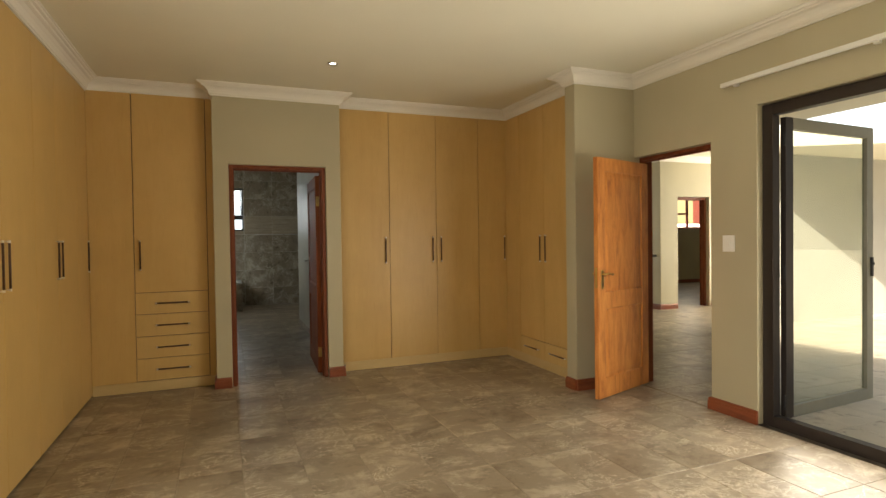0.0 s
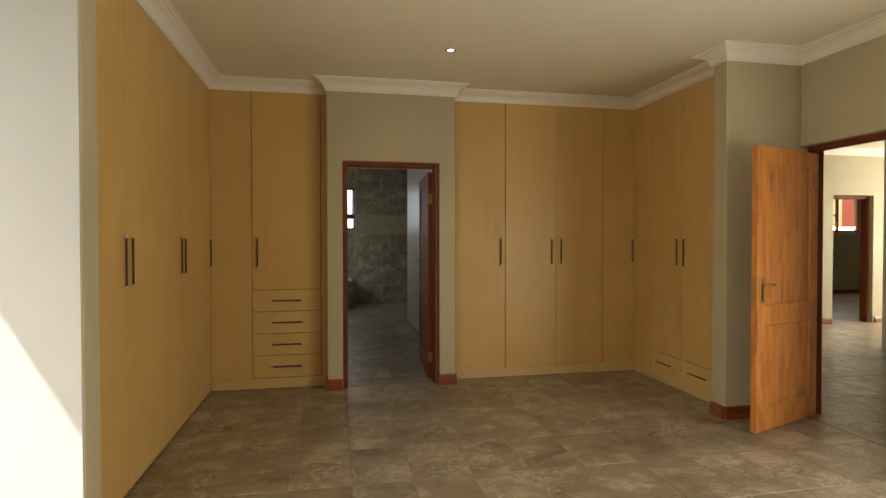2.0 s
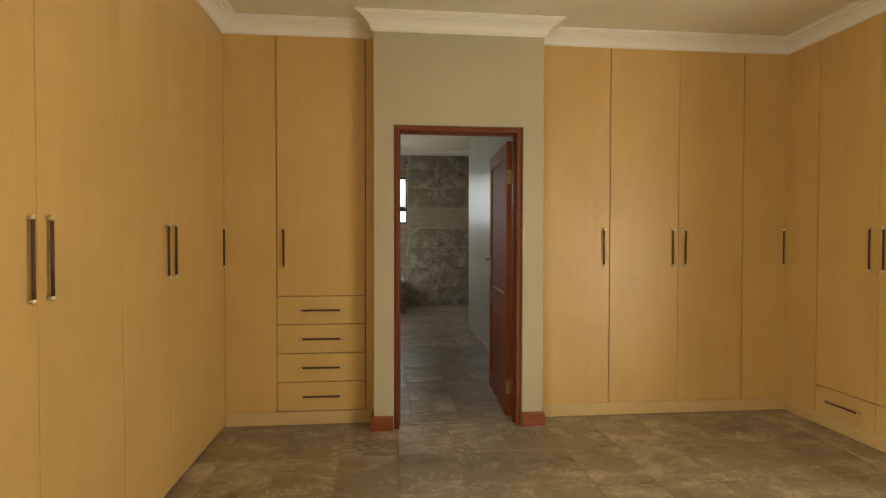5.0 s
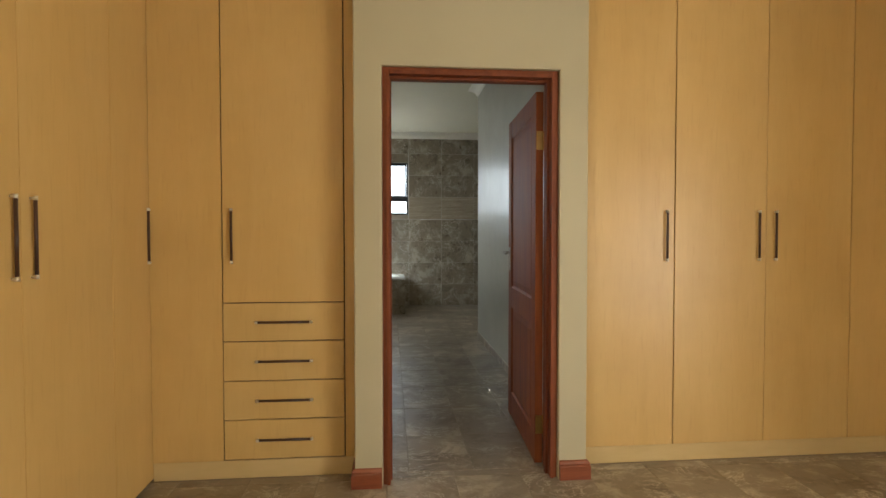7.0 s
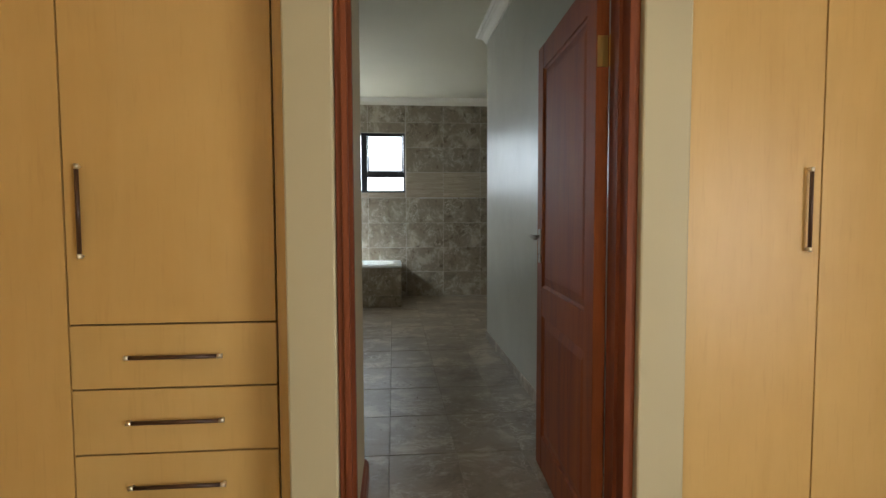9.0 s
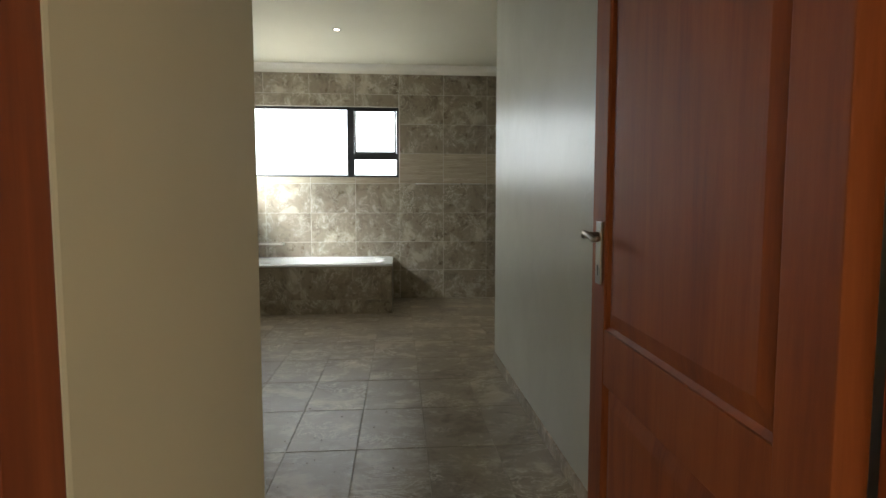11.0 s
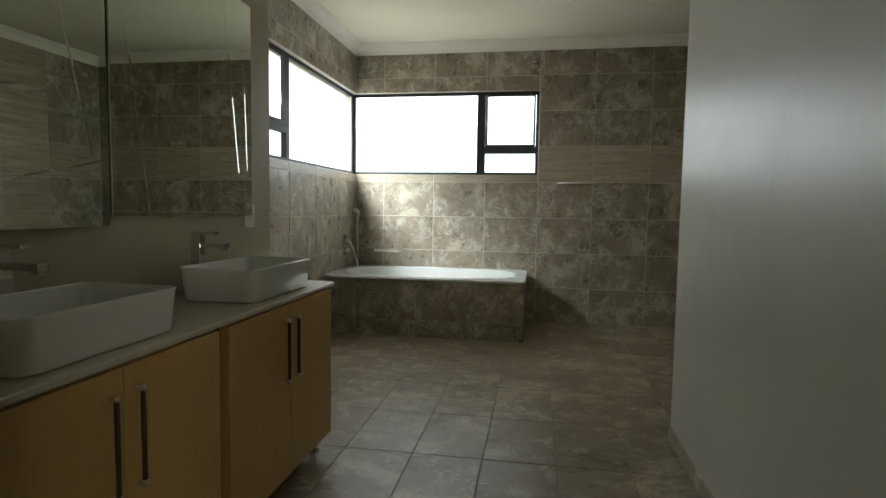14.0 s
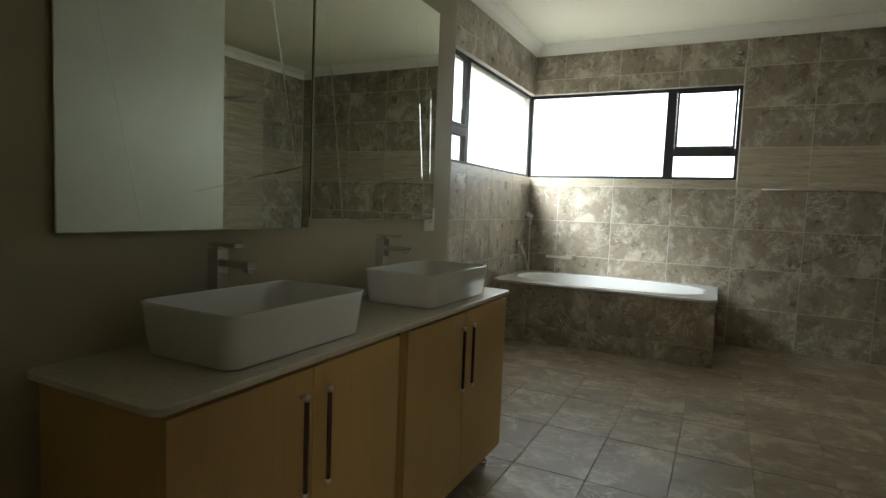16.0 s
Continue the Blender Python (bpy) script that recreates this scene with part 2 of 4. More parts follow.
# ---- mesh helpers ----
def finish(bm, name, material, smooth=False):
    me = bpy.data.meshes.new(name)
    bmesh.ops.recalc_face_normals(bm, faces=bm.faces)
    bm.to_mesh(me)
    bm.free()
    me.materials.append(material)
    if smooth:
        me.shade_smooth()
    return me


def part(name, bm, material, parent=None, label="", smooth=False, at=None):
    ob = new(name, finish(bm, name, material, smooth))
    if parent is not None:
        ob.parent = parent
    if at is not None:
        ob.matrix_basis = at
    return tagged(ob, label)


def group(name, m=None, **tags):
    ob = new(name)
    ob.empty_display_size = 0.05
    if m is not None:
        ob.matrix_basis = m
    return tagged(ob, **tags)


def box(bm, x0, x1, y0, y1, z0, z1, bevel=0.0):
    vs = [bm.verts.new((x, y, z)) for x in (x0, x1) for y in (y0, y1) for z in (z0, z1)]
    quads = ((0, 1, 3, 2), (4, 6, 7, 5), (0, 4, 5, 1), (2, 3, 7, 6), (0, 2, 6, 4), (1, 5, 7, 3))
    fs = [bm.faces.new([vs[i] for i in q]) for q in quads]
    if bevel:
        es = list({e for f in fs for e in f.edges})
        bmesh.ops.bevel(bm, geom=es, offset=bevel, segments=2, profile=0.7, affect="EDGES")
    return bm


def boxes(*rows, bevel=0.0):
    bm = bmesh.new()
    for r in rows:
        box(bm, *r, bevel=bevel)
    return bm


def rod(bm, a, b, r, n=14, r2=None):
    a, b = Vector(a), Vector(b)
    q = (b - a).to_track_quat("Z", "Y").to_matrix()
    rings = []
    for p, rad in ((a, r), (b, r if r2 is None else r2)):
        rings.append([bm.verts.new(p + q @ Vector((rad * math.cos(2 * math.pi * i / n), rad * math.sin(2 * math.pi * i / n), 0))) for i in range(n)])
    for i in range(n):
        bm.faces.new((rings[0][i], rings[0][(i + 1) % n], rings[1][(i + 1) % n], rings[1][i]))
    bm.faces.new(rings[0][::-1])
    bm.faces.new(rings[1])
    return bm


def loft(bm, loops, close_first=True, close_last=True):
    rings = [[bm.verts.new(p) for p in loop] for loop in loops]
    n = len(rings[0])
    for r0, r1 in zip(rings, rings[1:]):
        for i in range(n):
            bm.faces.new((r0[i], r0[(i + 1) % n], r1[(i + 1) % n], r1[i]))
    if close_first:
        bm.faces.new(rings[0][::-1])
    if close_last:
        bm.faces.new(rings[-1])
    return bm


def tube(bm, pts, r, n=10):
    """A round tube along points."""
    pts = [Vector(p) for p in pts]
    loops = []
    for i, p in enumerate(pts):
        d = (pts[min(i + 1, len(pts) - 1)] - pts[max(i - 1, 0)]).normalized()
        q = d.to_track_quat("Z", "Y").to_matrix()
        loops.append([p + q @ Vector((r * math.cos(2 * math.pi * k / n), r * math.sin(2 * math.pi * k / n), 0)) for k in range(n)])
    return loft(bm, loops)


def rounded(w, d, r, z, n=6):
    """A loop of points round a rectangle with round corners, about the origin."""
    pts = []
    for cx, cy, a0 in ((w / 2 - r, d / 2 - r, 0), (-w / 2 + r, d / 2 - r, 90), (-w / 2 + r, -d / 2 + r, 180), (w / 2 - r, -d / 2 + r, 270)):
        for k in range(n + 1):
            a = radians(a0 + 90 * k / n)
            pts.append((cx + r * math.cos(a), cy + r * math.sin(a), z))
    return pts


def wall(name, axis, p0, p1, a0, a1, z0, z1, openings, material, label):
    """A wall between two planes of an axis, from a0 to a1, with rectangular openings (b0, b1, c0, c1) through it."""
    cuts_a = sorted({a0, a1, *[v for o in openings for v in o[:2] if a0 < v < a1]})
    cuts_z = sorted({z0, z1, *[v for o in openings for v in o[2:] if z0 < v < z1]})
    bm = bmesh.new()
    for u0, u1 in zip(cuts_a, cuts_a[1:]):
        for w0, w1 in zip(cuts_z, cuts_z[1:]):
            um, wm = (u0 + u1) / 2, (w0 + w1) / 2
            if any(o[0] < um < o[1] and o[2] < wm < o[3] for o in openings):
                continue
            if axis == "x":
                box(bm, p0, p1, u0, u1, w0, w1)
            else:
                box(bm, u0, u1, p0, p1, w0, w1)
    bmesh.ops.remove_doubles(bm, verts=bm.verts, dist=1e-5)
    inner = [f for f in bm.faces if sum(1 for e in f.edges if len(e.link_faces) > 2) == 4]
    bmesh.ops.delete(bm, geom=inner, context="FACES_ONLY")
    sharp = [e for e in bm.edges if len(e.link_faces) == 2 and e.calc_face_angle(0) > 1]
    bmesh.ops.recalc_face_normals(bm, faces=bm.faces)
    sharp = [e for e in sharp if e.is_convex]
    bmesh.ops.bevel(bm, geom=sharp, offset=0.007, segments=2, profile=0.5, affect="EDGES")
    ob = part(name, bm, material)
    return tagged(ob, label, "wall", kind="structure")


def moulding(name, path, z, profile, material, label, category="cornice", closed=True):
    """A profile of (inward, height) swept round a path whose room lies on the left, mitred at the corners."""
    pts = [Vector(p) for p in path]
    n = len(pts)
    rings = []
    bm = bmesh.new()
    for i, p in enumerate(pts):
        d0 = (p - pts[i - 1]).normalized() if (closed or i > 0) else None
        d1 = (pts[(i + 1) % n] - p).normalized() if (closed or i < n - 1) else None
        d0, d1 = d0 or d1, d1 or d0
        n0, n1 = Vector((-d0.y, d0.x)), Vector((-d1.y, d1.x))
        m = (n0 + n1) / max(0.2, 1 + n0.dot(n1))
        rings.append([bm.verts.new((p.x + m.x * u, p.y + m.y * u, z + v)) for u, v in profile])
    k = len(profile)
    for i in range(n if closed else n - 1):
        a, b = rings[i], rings[(i + 1) % n]
        for j in range(k):
            bm.faces.new((a[j], b[j], b[(j + 1) % k], a[(j + 1) % k]))
    if not closed:
        bm.faces.new(rings[0])
        bm.faces.new(rings[-1][::-1])
    return tagged(part(name, bm, material), label, category, kind="structure")


COVE = [(0.0, 0.0), (0.0, -0.125), (0.012, -0.125), (0.012, -0.112), (0.02, -0.106), (0.024, -0.088), (0.036, -0.066), (0.056, -0.046), (0.078, -0.036), (0.082, -0.026), (0.1, -0.022), (0.104, -0.012), (0.115, -0.01), (0.115, 0.0)]
COVE = [(u, v * 0.86) for u, v in COVE]
SKIRTING = [(0.0, 0.0), (0.020, 0.0), (0.020, 0.068), (0.015, 0.074), (0.017, 0.082), (0.010, 0.094), (0.0, 0.098)]


# ---- structure: bedroom ----
CEIL, BCEIL = 2.835, 3.02
wall("wall_east", "x", 3.45, 3.62, -2.6, 4.37, 0, 3.2, [(3.50, 4.37, -1, 2.10), (0.35, 3.092, -1, 2.30)], WALL, "khaki painted plaster wall with sliding door and doorway")
wall("wall_pier_east", "y", 4.37, 4.52, 2.80, 3.62, 0, 3.2, [], WALL, "khaki painted plaster pier beside the open door")
wall("wall_wardrobe_east", "x", 3.55, 3.62, 4.52, 6.78, 0, 3.2, [], WALL, "plain plaster wall behind the wardrobes")
wall("wall_north", "y", 6.60, 6.78, -1.98, 3.55, 0, 3.2, [(-0.19, 1.24, -1, 4)], WALL, "plain plaster wall behind the wardrobes")
wall("wall_bath_door", "y", 5.80, 6.0, -0.19, 1.00, 0, 3.2, [(-0.05, 0.85, -1, 2.10)], WALL, "khaki plaster wall pier round the bathroom door")
wall("wall_passage_west", "x", -0.19, -0.03, 6.0, 6.78, 0, 3.2, [], WALL, "khaki plaster wall of the short passage")
wall("wall_wardrobe_west", "x", -1.98, -1.82, 3.235, 6.6, 0, 3.2, [], WALL, "plain plaster wall behind the wardrobes")
wall("wall_nib", "y", 3.08, 3.235, -2.21, -1.10, 0, 3.2, [], WALL, "khaki plaster nib wall beside the wardrobes")
# overlay on the khaki nib; its pale colour stands in for sunlight
tagged(part("wall_nib_face", boxes((-2.048, -1.108, 3.074, 3.081, 0.1, 2.8)), PALE), "thin sheet over the nib wall, coloured paler as if sunlit", "wall", kind="structure")
wall("wall_west", "x", -2.21, -2.05, -2.6, 3.08, 0, 3.2, [(-0.8, 2.95, 0.05, 2.56)], WALL, "khaki plaster wall with a wide window")
wall("wall_south", "y", -2.76, -2.6, -2.21, 3.62, 0, 3.2, [], WALL, "khaki painted plaster wall")
tagged(part("ceiling", boxes((-2.21, 3.62, -2.76, 6.0, CEIL, CEIL + 0.15)), CEILING), "cream white plastered bedroom ceiling", "ceiling", kind="structure")
moulding("cornice", [(3.45, -2.6), (3.45, 4.37), (2.80, 4.37), (2.80, 4.52), (2.98, 4.52), (2.98, 5.98), (1.00, 5.98), (1.00, 5.80), (-0.19, 5.80), (-0.19, 5.98), (-1.222, 5.98), (-1.222, 3.235), (-1.10, 3.235), (-1.10, 3.08), (-2.05, 3.08), (-2.05, -2.6)], CEIL, COVE, CORNICE, "white moulded plaster cornice round the bedroom ceiling")


def skirting(path, closed=False):
    moulding("baseboard", path, 0.001, SKIRTING, SKIRT, "red-brown varnished timber skirting on the tiled floor", "skirting", closed)


skirting([(3.45, 3.09), (3.45, 3.50), (3.62, 3.50)])
skirting([(2.80, 4.37), (2.80, 4.52)])
skirting([(3.45, 4.37), (2.80, 4.37)])
skirting([(0.998, 5.86), (0.998, 5.80), (0.855, 5.80)])
skirting([(-0.055, 5.80), (-0.188, 5.80), (-0.188, 5.97)])
skirting([(-1.10, 3.235), (-1.10, 3.08), (-2.05, 3.08), (-2.05, -2.6), (3.45, -2.6), (3.45, 0.35)])

# ---- structure: bathroom ----
wall("wall_passage_east", "x", 1.05, 1.24, 6.0, 9.70, 0, 3.2, [], SATIN, "grey satin-painted plaster wall with uneven trowel marks")
wall("wall_vanity", "x", -1.30, -1.13, 6.78, 9.48, 0, 3.2, [], WALL, "khaki painted plaster wall behind the vanity")
wall("wall_alcove_return", "y", 9.30, 9.48, -1.98, -1.30, 0, 3.2, [], WALL, "plain plaster return wall")
WIN = (-1.80, 0.305, 1.60, 2.505)
wall("wall_bath_north", "y", 12.7545, 12.95, -1.98, 3.3, 0, 3.2, [WIN], WALL, "tiled bathroom wall with a wide corner window")
wall("wall_bath_west", "x", -1.98, -1.7445, 9.48, 12.7545, 0, 3.2, [(10.45, 12.9, 1.60, 2.505)], WALL, "tiled bathroom wall with a corner window")
wall("wall_bath_east", "x", 3.1045, 3.3, 9.52, 12.7545, 0, 3.2, [], WALL, "tiled shower wall")
wall("wall_shower_south", "y", 9.52, 9.70, 1.24, 3.112, 0, 3.2, [], WALL, "plain plaster wall of the shower area")
tagged(part("ceiling", boxes((-1.98, 3.3, 6.0, 12.95, BCEIL, BCEIL + 0.15)), CEILING), "white plastered bathroom ceiling", "ceiling", kind="structure")
moulding("cornice", [(1.05, 5.95), (1.05, 9.70), (3.10, 9.70), (3.10, 12.75), (-1.74, 12.75), (-1.74, 9.48), (-1.13, 9.48), (-1.13, 6.78), (-0.03, 6.78), (-0.03, 5.95)], BCEIL, [(u * 0.9, v * 0.93) for u, v in COVE], CORNICE, "white moulded plaster cornice round the bathroom ceiling")
moulding("baseboard", [(1.05, 5.95), (1.05, 9.70)], 0.001, [(0, 0), (0.009, 0), (0.009, 0.072), (0.0, 0.075)], STONE, "thin stone tile skirting along the grey wall", "skirting", False)
skirting([(-0.03, 6.78), (-0.03, 5.96)])

# ---- structure: landing, far room and terrace ----
wall("wall_landing_north", "y", 8.25, 8.45, 7.40, 11.5, 0, 3.0, [(7.82, 8.60, -1, 2.10)], WALL, "khaki plaster wall of the landing with a doorway")
wall("wall_landing_pier", "x", 7.40, 7.60, 8.45, 12.5, 0, 3.0, [], WALL, "khaki plaster wall at the landing")
wall("wall_landing_west", "x", 3.622, 3.66, 4.37, 14.0, 0, 3.0, [], WALL, "khaki plaster wall of the landing")
# the opening is made up to hold the stairwell fill lamp
wall("wall_stair_north", "y", 14.0, 14.2, 3.62, 7.4, 0, 3.0, [(4.6, 6.4, 1.0, 2.25)], WALL, "khaki plaster wall beyond the stairwell")
wall("wall_far_room", "y", 12.5, 12.7, 7.6, 15.0, 0, 3.0, [(11.2, 13.1, 1.56, 2.45)], WALL, "plaster wall of the far room with a window")
wall("wall_far_room_east", "x", 15.0, 15.2, 8.25, 12.7, 0, 3.0, [], WALL, "plaster wall of the far room")
wall("wall_far_room_south", "y", 8.25, 8.45, 11.5, 15.0, 0, 3.0, [], WALL, "plaster wall of the far room")
plan = [(3.62, 3.16), (7.45, 6.19), (15.2, 6.19), (15.2, 12.7), (7.4, 12.7), (7.4, 14.2), (3.62, 14.2)]
bm = loft(bmesh.new(), [[(x, y, 2.85) for x, y in plan], [(x, y, 3.0) for x, y in plan]])
tagged(part("ceiling", bm, CEILING), "white ceiling over the landing", "ceiling", kind="structure")
moulding("cornice", [(11.4, 8.25), (7.40, 8.25), (7.40, 12.0)], 2.85, COVE, CORNICE, "white moulded cornice along the landing wall", closed=False)
skirting([(11.4, 8.25), (8.64, 8.25)])
skirting([(7.80, 8.25), (7.40, 8.25), (7.40, 12.0)])
skirting([(15.0, 12.5), (7.4, 12.5)])
bm = boxes((0, 4.6, -0.15, 0, -0.02, 3.0))
tagged(part("wall_terrace_diagonal", bm, TERRACE, at=pose(3.67, 3.36, 0, 0, 0, 38)), "pale plaster wall between landing and terrace", "wall", kind="structure")
wall("wall_terrace_north", "y", 6.2, 6.38, 6.6, 12.0, -0.05, 3.0, [], TERRACE, "pale sunlit terrace wall", )
plan = [(6.2, 6.38), (9.9, 4.07), (12.2, 4.07), (12.2, 6.4), (6.2, 6.4)]
bm = loft(bmesh.new(), [[(x, y, 2.6) for x, y in plan], [(x, y, 2.75) for x, y in plan]])
tagged(part("terrace_roof", bm, CEILING), "cream underside of the terrace roof", "roof", kind="structure")
plan = [(3.622, -2.8), (5.1, -2.8), (5.1, 4.58), (3.622, 3.20)]
bm = loft(bmesh.new(), [[(x, y, 2.47) for x, y in plan], [(x, y, 2.6) for x, y in plan]])
tagged(part("terrace_eaves", bm, CEILING), "cream eaves over the terrace doors", "roof", kind="structure")
tagged(part("boundary_wall", boxes((9.0, 15.5, 15.3, 15.5, -0.3, 4.2)), YELLOW), "pale yellow sunlit wall outside the far window", "wall", kind="structure")
tagged(part("boundary_wall_red", boxes((15.5, 19.5, 15.3, 15.5, -0.3, 4.2)), BRICK_RED), "brick-red painted wall outside the far window", "wall", kind="structure")
tagged(part("ground", boxes((-60, 60, -60, 60, -0.40, -0.30)), SAND), "pale sandy ground outside the house", "ground", kind="structure")


# out-of-view slab added to keep direct sun out of the bathroom's west window
tagged(part("sun_block_slab", boxes((-2.85, -1.99, 6.6, 14.0, 3.36, 3.46)), CEILING), "unseen white slab over the bathroom window, blocking the sun", "roof", kind="structure")
bm = bmesh.new()
arc = [(70 * math.cos(radians(a)), 70 * math.sin(radians(a))) for a in range(15, 216, 8)]
low, high = [bm.verts.new((x, y, -2)) for x, y in arc], [bm.verts.new((x, y, 34)) for x, y in arc]
for k in range(len(arc) - 1):
    bm.faces.new((low[k], low[k + 1], high[k + 1], high[k]))
tagged(part("backdrop", bm, HAZE), "bright hazy white sky in the distance", "sky", kind="structure")


# ---- floors of single tiles ----
def tile_mesh(w, d, h, material, name="floor_tile"):
    bm = bmesh.new()
    e = 0.0018
    top = [(e, e, 0), (w - e, e, 0), (w - e, d - e, 0), (e, d - e, 0)]
    rim = [(0, 0, -e), (w, 0, -e), (w, d, -e), (0, d, -e)]
    low = [(0, 0, -h), (w, 0, -h), (w, d, -h), (0, d, -h)]
    loft(bm, [low, rim, top], close_first=False)
    return finish(bm, name, material)


def tiled_floor(name, label, x0, x1, y0, y1, phase, pitch, material, keep=None, z=0.0):
    base = tagged(part(name, boxes((x0, x1, y0, y1, z - 0.12, z - 0.003)), GROUT), label, "floor", kind="structure")
    shared = {}
    gap = 0.0035

    def lines(a, b, p, s):
        k0, k1 = math.floor((a - p) / s), math.ceil((b - p) / s)
        return [(max(a, p + k * s), min(b, p + (k + 1) * s)) for k in range(k0, k1)]

    for u0, u1 in lines(x0, x1, phase[0], pitch[0]):
        for v0, v1 in lines(y0, y1, phase[1], pitch[1]):
            w, d = u1 - u0 - gap, v1 - v0 - gap
            if w < 0.02 or d < 0.02 or (keep and not keep((u0 + u1) / 2, (v0 + v1) / 2)):
                continue
            key = (round(w, 3), round(d, 3))
            if key not in shared:
                shared[key] = tile_mesh(w, d, 0.006, material)
            ob = new("floor_tile", shared[key])
            ob.parent = base
            ob.matrix_basis = Matrix.Translation((u0 + gap / 2, v0 + gap / 2, z + random.uniform(-0.0004, 0.0004)))
    return base


# ---- things: wardrobes ----
def bar_handle(parent, u, z0, z1, across=False):
    """A dark bar on two chrome ends, standing off the front."""
    def at(s, y):
        return (s, y, z0) if across else (u, y, s)
    a, b = (u, z1) if across else (z0, z1)
    y = -0.036
    bm = bmesh.new()
    rod(bm, at(a + 0.015, y), at(b - 0.015, y), 0.0065)
    part("handle", bm, WENGE, parent, "dark wenge bar handle", True)
    for s0, s1 in ((a, a + 0.015), (b - 0.015, b)):
        bm = bmesh.new()
        rod(bm, at(s0, y), at(s1, y), 0.0073)
        m = (s0 + s1) / 2
        rod(bm, at(m, y), at(m, -0.019), 0.005, 10)
        part("handle_end", bm, NICKEL, parent, "chrome handle end", True)


def front(parent, name, u0, u1, z0, z1, g0=0.0015, g1=0.0015, material=None):
    bm = bmesh.new()
    box(bm, u0 + g0, u1 - g1, -0.018, 0.0, z0 + 0.0028, z1 - 0.0028, 0.0012)
    return part(name, bm, material or MAPLE, parent)


TOP, KICK = 2.735, 0.095


def wardrobe(m, label, length, fronts, depth=0.52, c0=0.0, plinth=True):
    """Fronts along local x, facing -y. fronts: (kind, u0, u1, z0, z1, gaps, handle)."""
    w = group("wardrobe", m, label=label, category="wardrobe", group="built-in wardrobes")
    part("carcass", boxes((max(0.002, c0), length - 0.002, 0.006, depth, 0.02, TOP)), CARCASS, w)
    if plinth:
        part("kickboard", boxes((0, length, -0.012, 0.0055, 0.002, KICK)), KICKBOARD, w)
    for kind, u0, u1, z0, z1, (g0, g1), handle in fronts:
        f = front(w, kind, u0, u1, z0, z1, g0, g1, MAPLE_H if kind == "drawer" else None)
        if handle == "l":
            bar_handle(f, u0 + 0.05, 1.118, 1.40)
        if handle == "r":
            bar_handle(f, u1 - 0.05, 1.118, 1.40)
        if handle == "c":
            c, h = (u0 + u1) / 2, min(0.145, (u1 - u0) * 0.33)
            zc = z0 + (z1 - z0) * 0.5
            bar_handle(f, c - h, zc, c + h, True)
    return w


THIN, WIDE = 0.0018, 0.0032
def west_pose(y):
    """Fronts facing +x, running towards +y."""
    return pose(-1.24, y, 0, 0, 0, 90)


LOW = 0.012
wardrobe(west_pose(3.235), "tall maple-laminate wardrobe with two doors, built in to the ceiling", 1.245,
         [("door", 0.03, 0.665, LOW, TOP, (THIN, THIN), "r"), ("door", 0.665, 1.245, LOW, TOP, (THIN, THIN), "l")], plinth=False)
wardrobe(west_pose(4.48), "tall maple-laminate wardrobe with two doors, built in to the ceiling", 1.50,
         [("door", 0.0, 0.51, LOW, TOP, (THIN, THIN), "r"), ("door", 0.51, 1.11, LOW, TOP, (THIN, THIN), "l"), ("filler_panel", 1.11, 1.50, LOW, TOP, (THIN, 0), "")], plinth=False)
dz = [0.10, 0.3075, 0.51, 0.715, 0.915]
drawers = [("drawer", 0.354, 0.97, a, b, (THIN, WIDE), "c") for a, b in zip(dz, dz[1:])]
wardrobe(pose(-1.22, 5.98, 0), "tall maple-laminate wardrobe with a door above four drawers", 1.03,
         [("door", 0.0, 0.354, KICK, TOP, (0, WIDE), "none"), ("door", 0.354, 0.97, 0.915, TOP, (WIDE, WIDE), "l"), *drawers, ("filler_panel", 0.97, 1.03, KICK, TOP, (WIDE, 0), "")])
wardrobe(pose(1.00, 5.98, 0), "tall maple-laminate wardrobe with four doors, built in to the ceiling", 1.98,
         [("door", 0.0, 0.553, KICK, TOP, (0, WIDE), "r"), ("door", 0.553, 1.09, KICK, TOP, (WIDE, THIN), "r"), ("door", 1.09, 1.605, KICK, TOP, (THIN, 0.003), "l"), ("door", 1.605, 1.98, KICK, TOP, (0.003, 0), "r")], c0=0.26)
wardrobe(pose(2.98, 5.98, 0, 0, 0, -90), "tall maple-laminate wardrobe with two doors above two low drawers", 1.46,
         [("filler_panel", 0.0, 0.33, KICK, TOP, (0, WIDE), ""), ("door", 0.33, 0.825, 0.285, TOP, (WIDE, THIN), "r"), ("door", 0.825, 1.32, 0.285, TOP, (THIN, THIN), "l"), ("filler_panel", 1.32, 1.46, KICK, TOP, (THIN, 0), ""),
          ("drawer", 0.33, 0.825, KICK, 0.285, (WIDE, THIN), "c"), ("drawer", 0.825, 1.32, KICK, 0.285, (THIN, THIN), "c")], depth=0.55)
# the narrow corner door carries its handle at its corner side
for ob in list(bpy.data.objects):
    if ob.name.startswith("wardrobe") and ob.get("label", "").endswith("four drawers"):
        doors = [c for c in ob.children if c.name.startswith("door")]
        bar_handle(doors[0], 0.004, 1.118, 1.40)


# ---- things: panelled doors ----
def raised_panel(bm, x0, x1, z0, z1, y, d):
    """A fielded panel: a sunk border that rises to a flat middle, on the side d of plane y."""
    loops = []
    for inset, depth in ((0.0, 0.004), (0.012, 0.012), (0.05, 0.004), (0.06, 0.004)):
        loops.append([(x0 + inset, y - d * depth, z0 + inset), (x1 - inset, y - d * depth, z0 + inset), (x1 - inset, y - d * depth, z1 - inset), (x0 + inset, y - d * depth, z1 - inset)])
    loft(bm, loops, close_first=False)


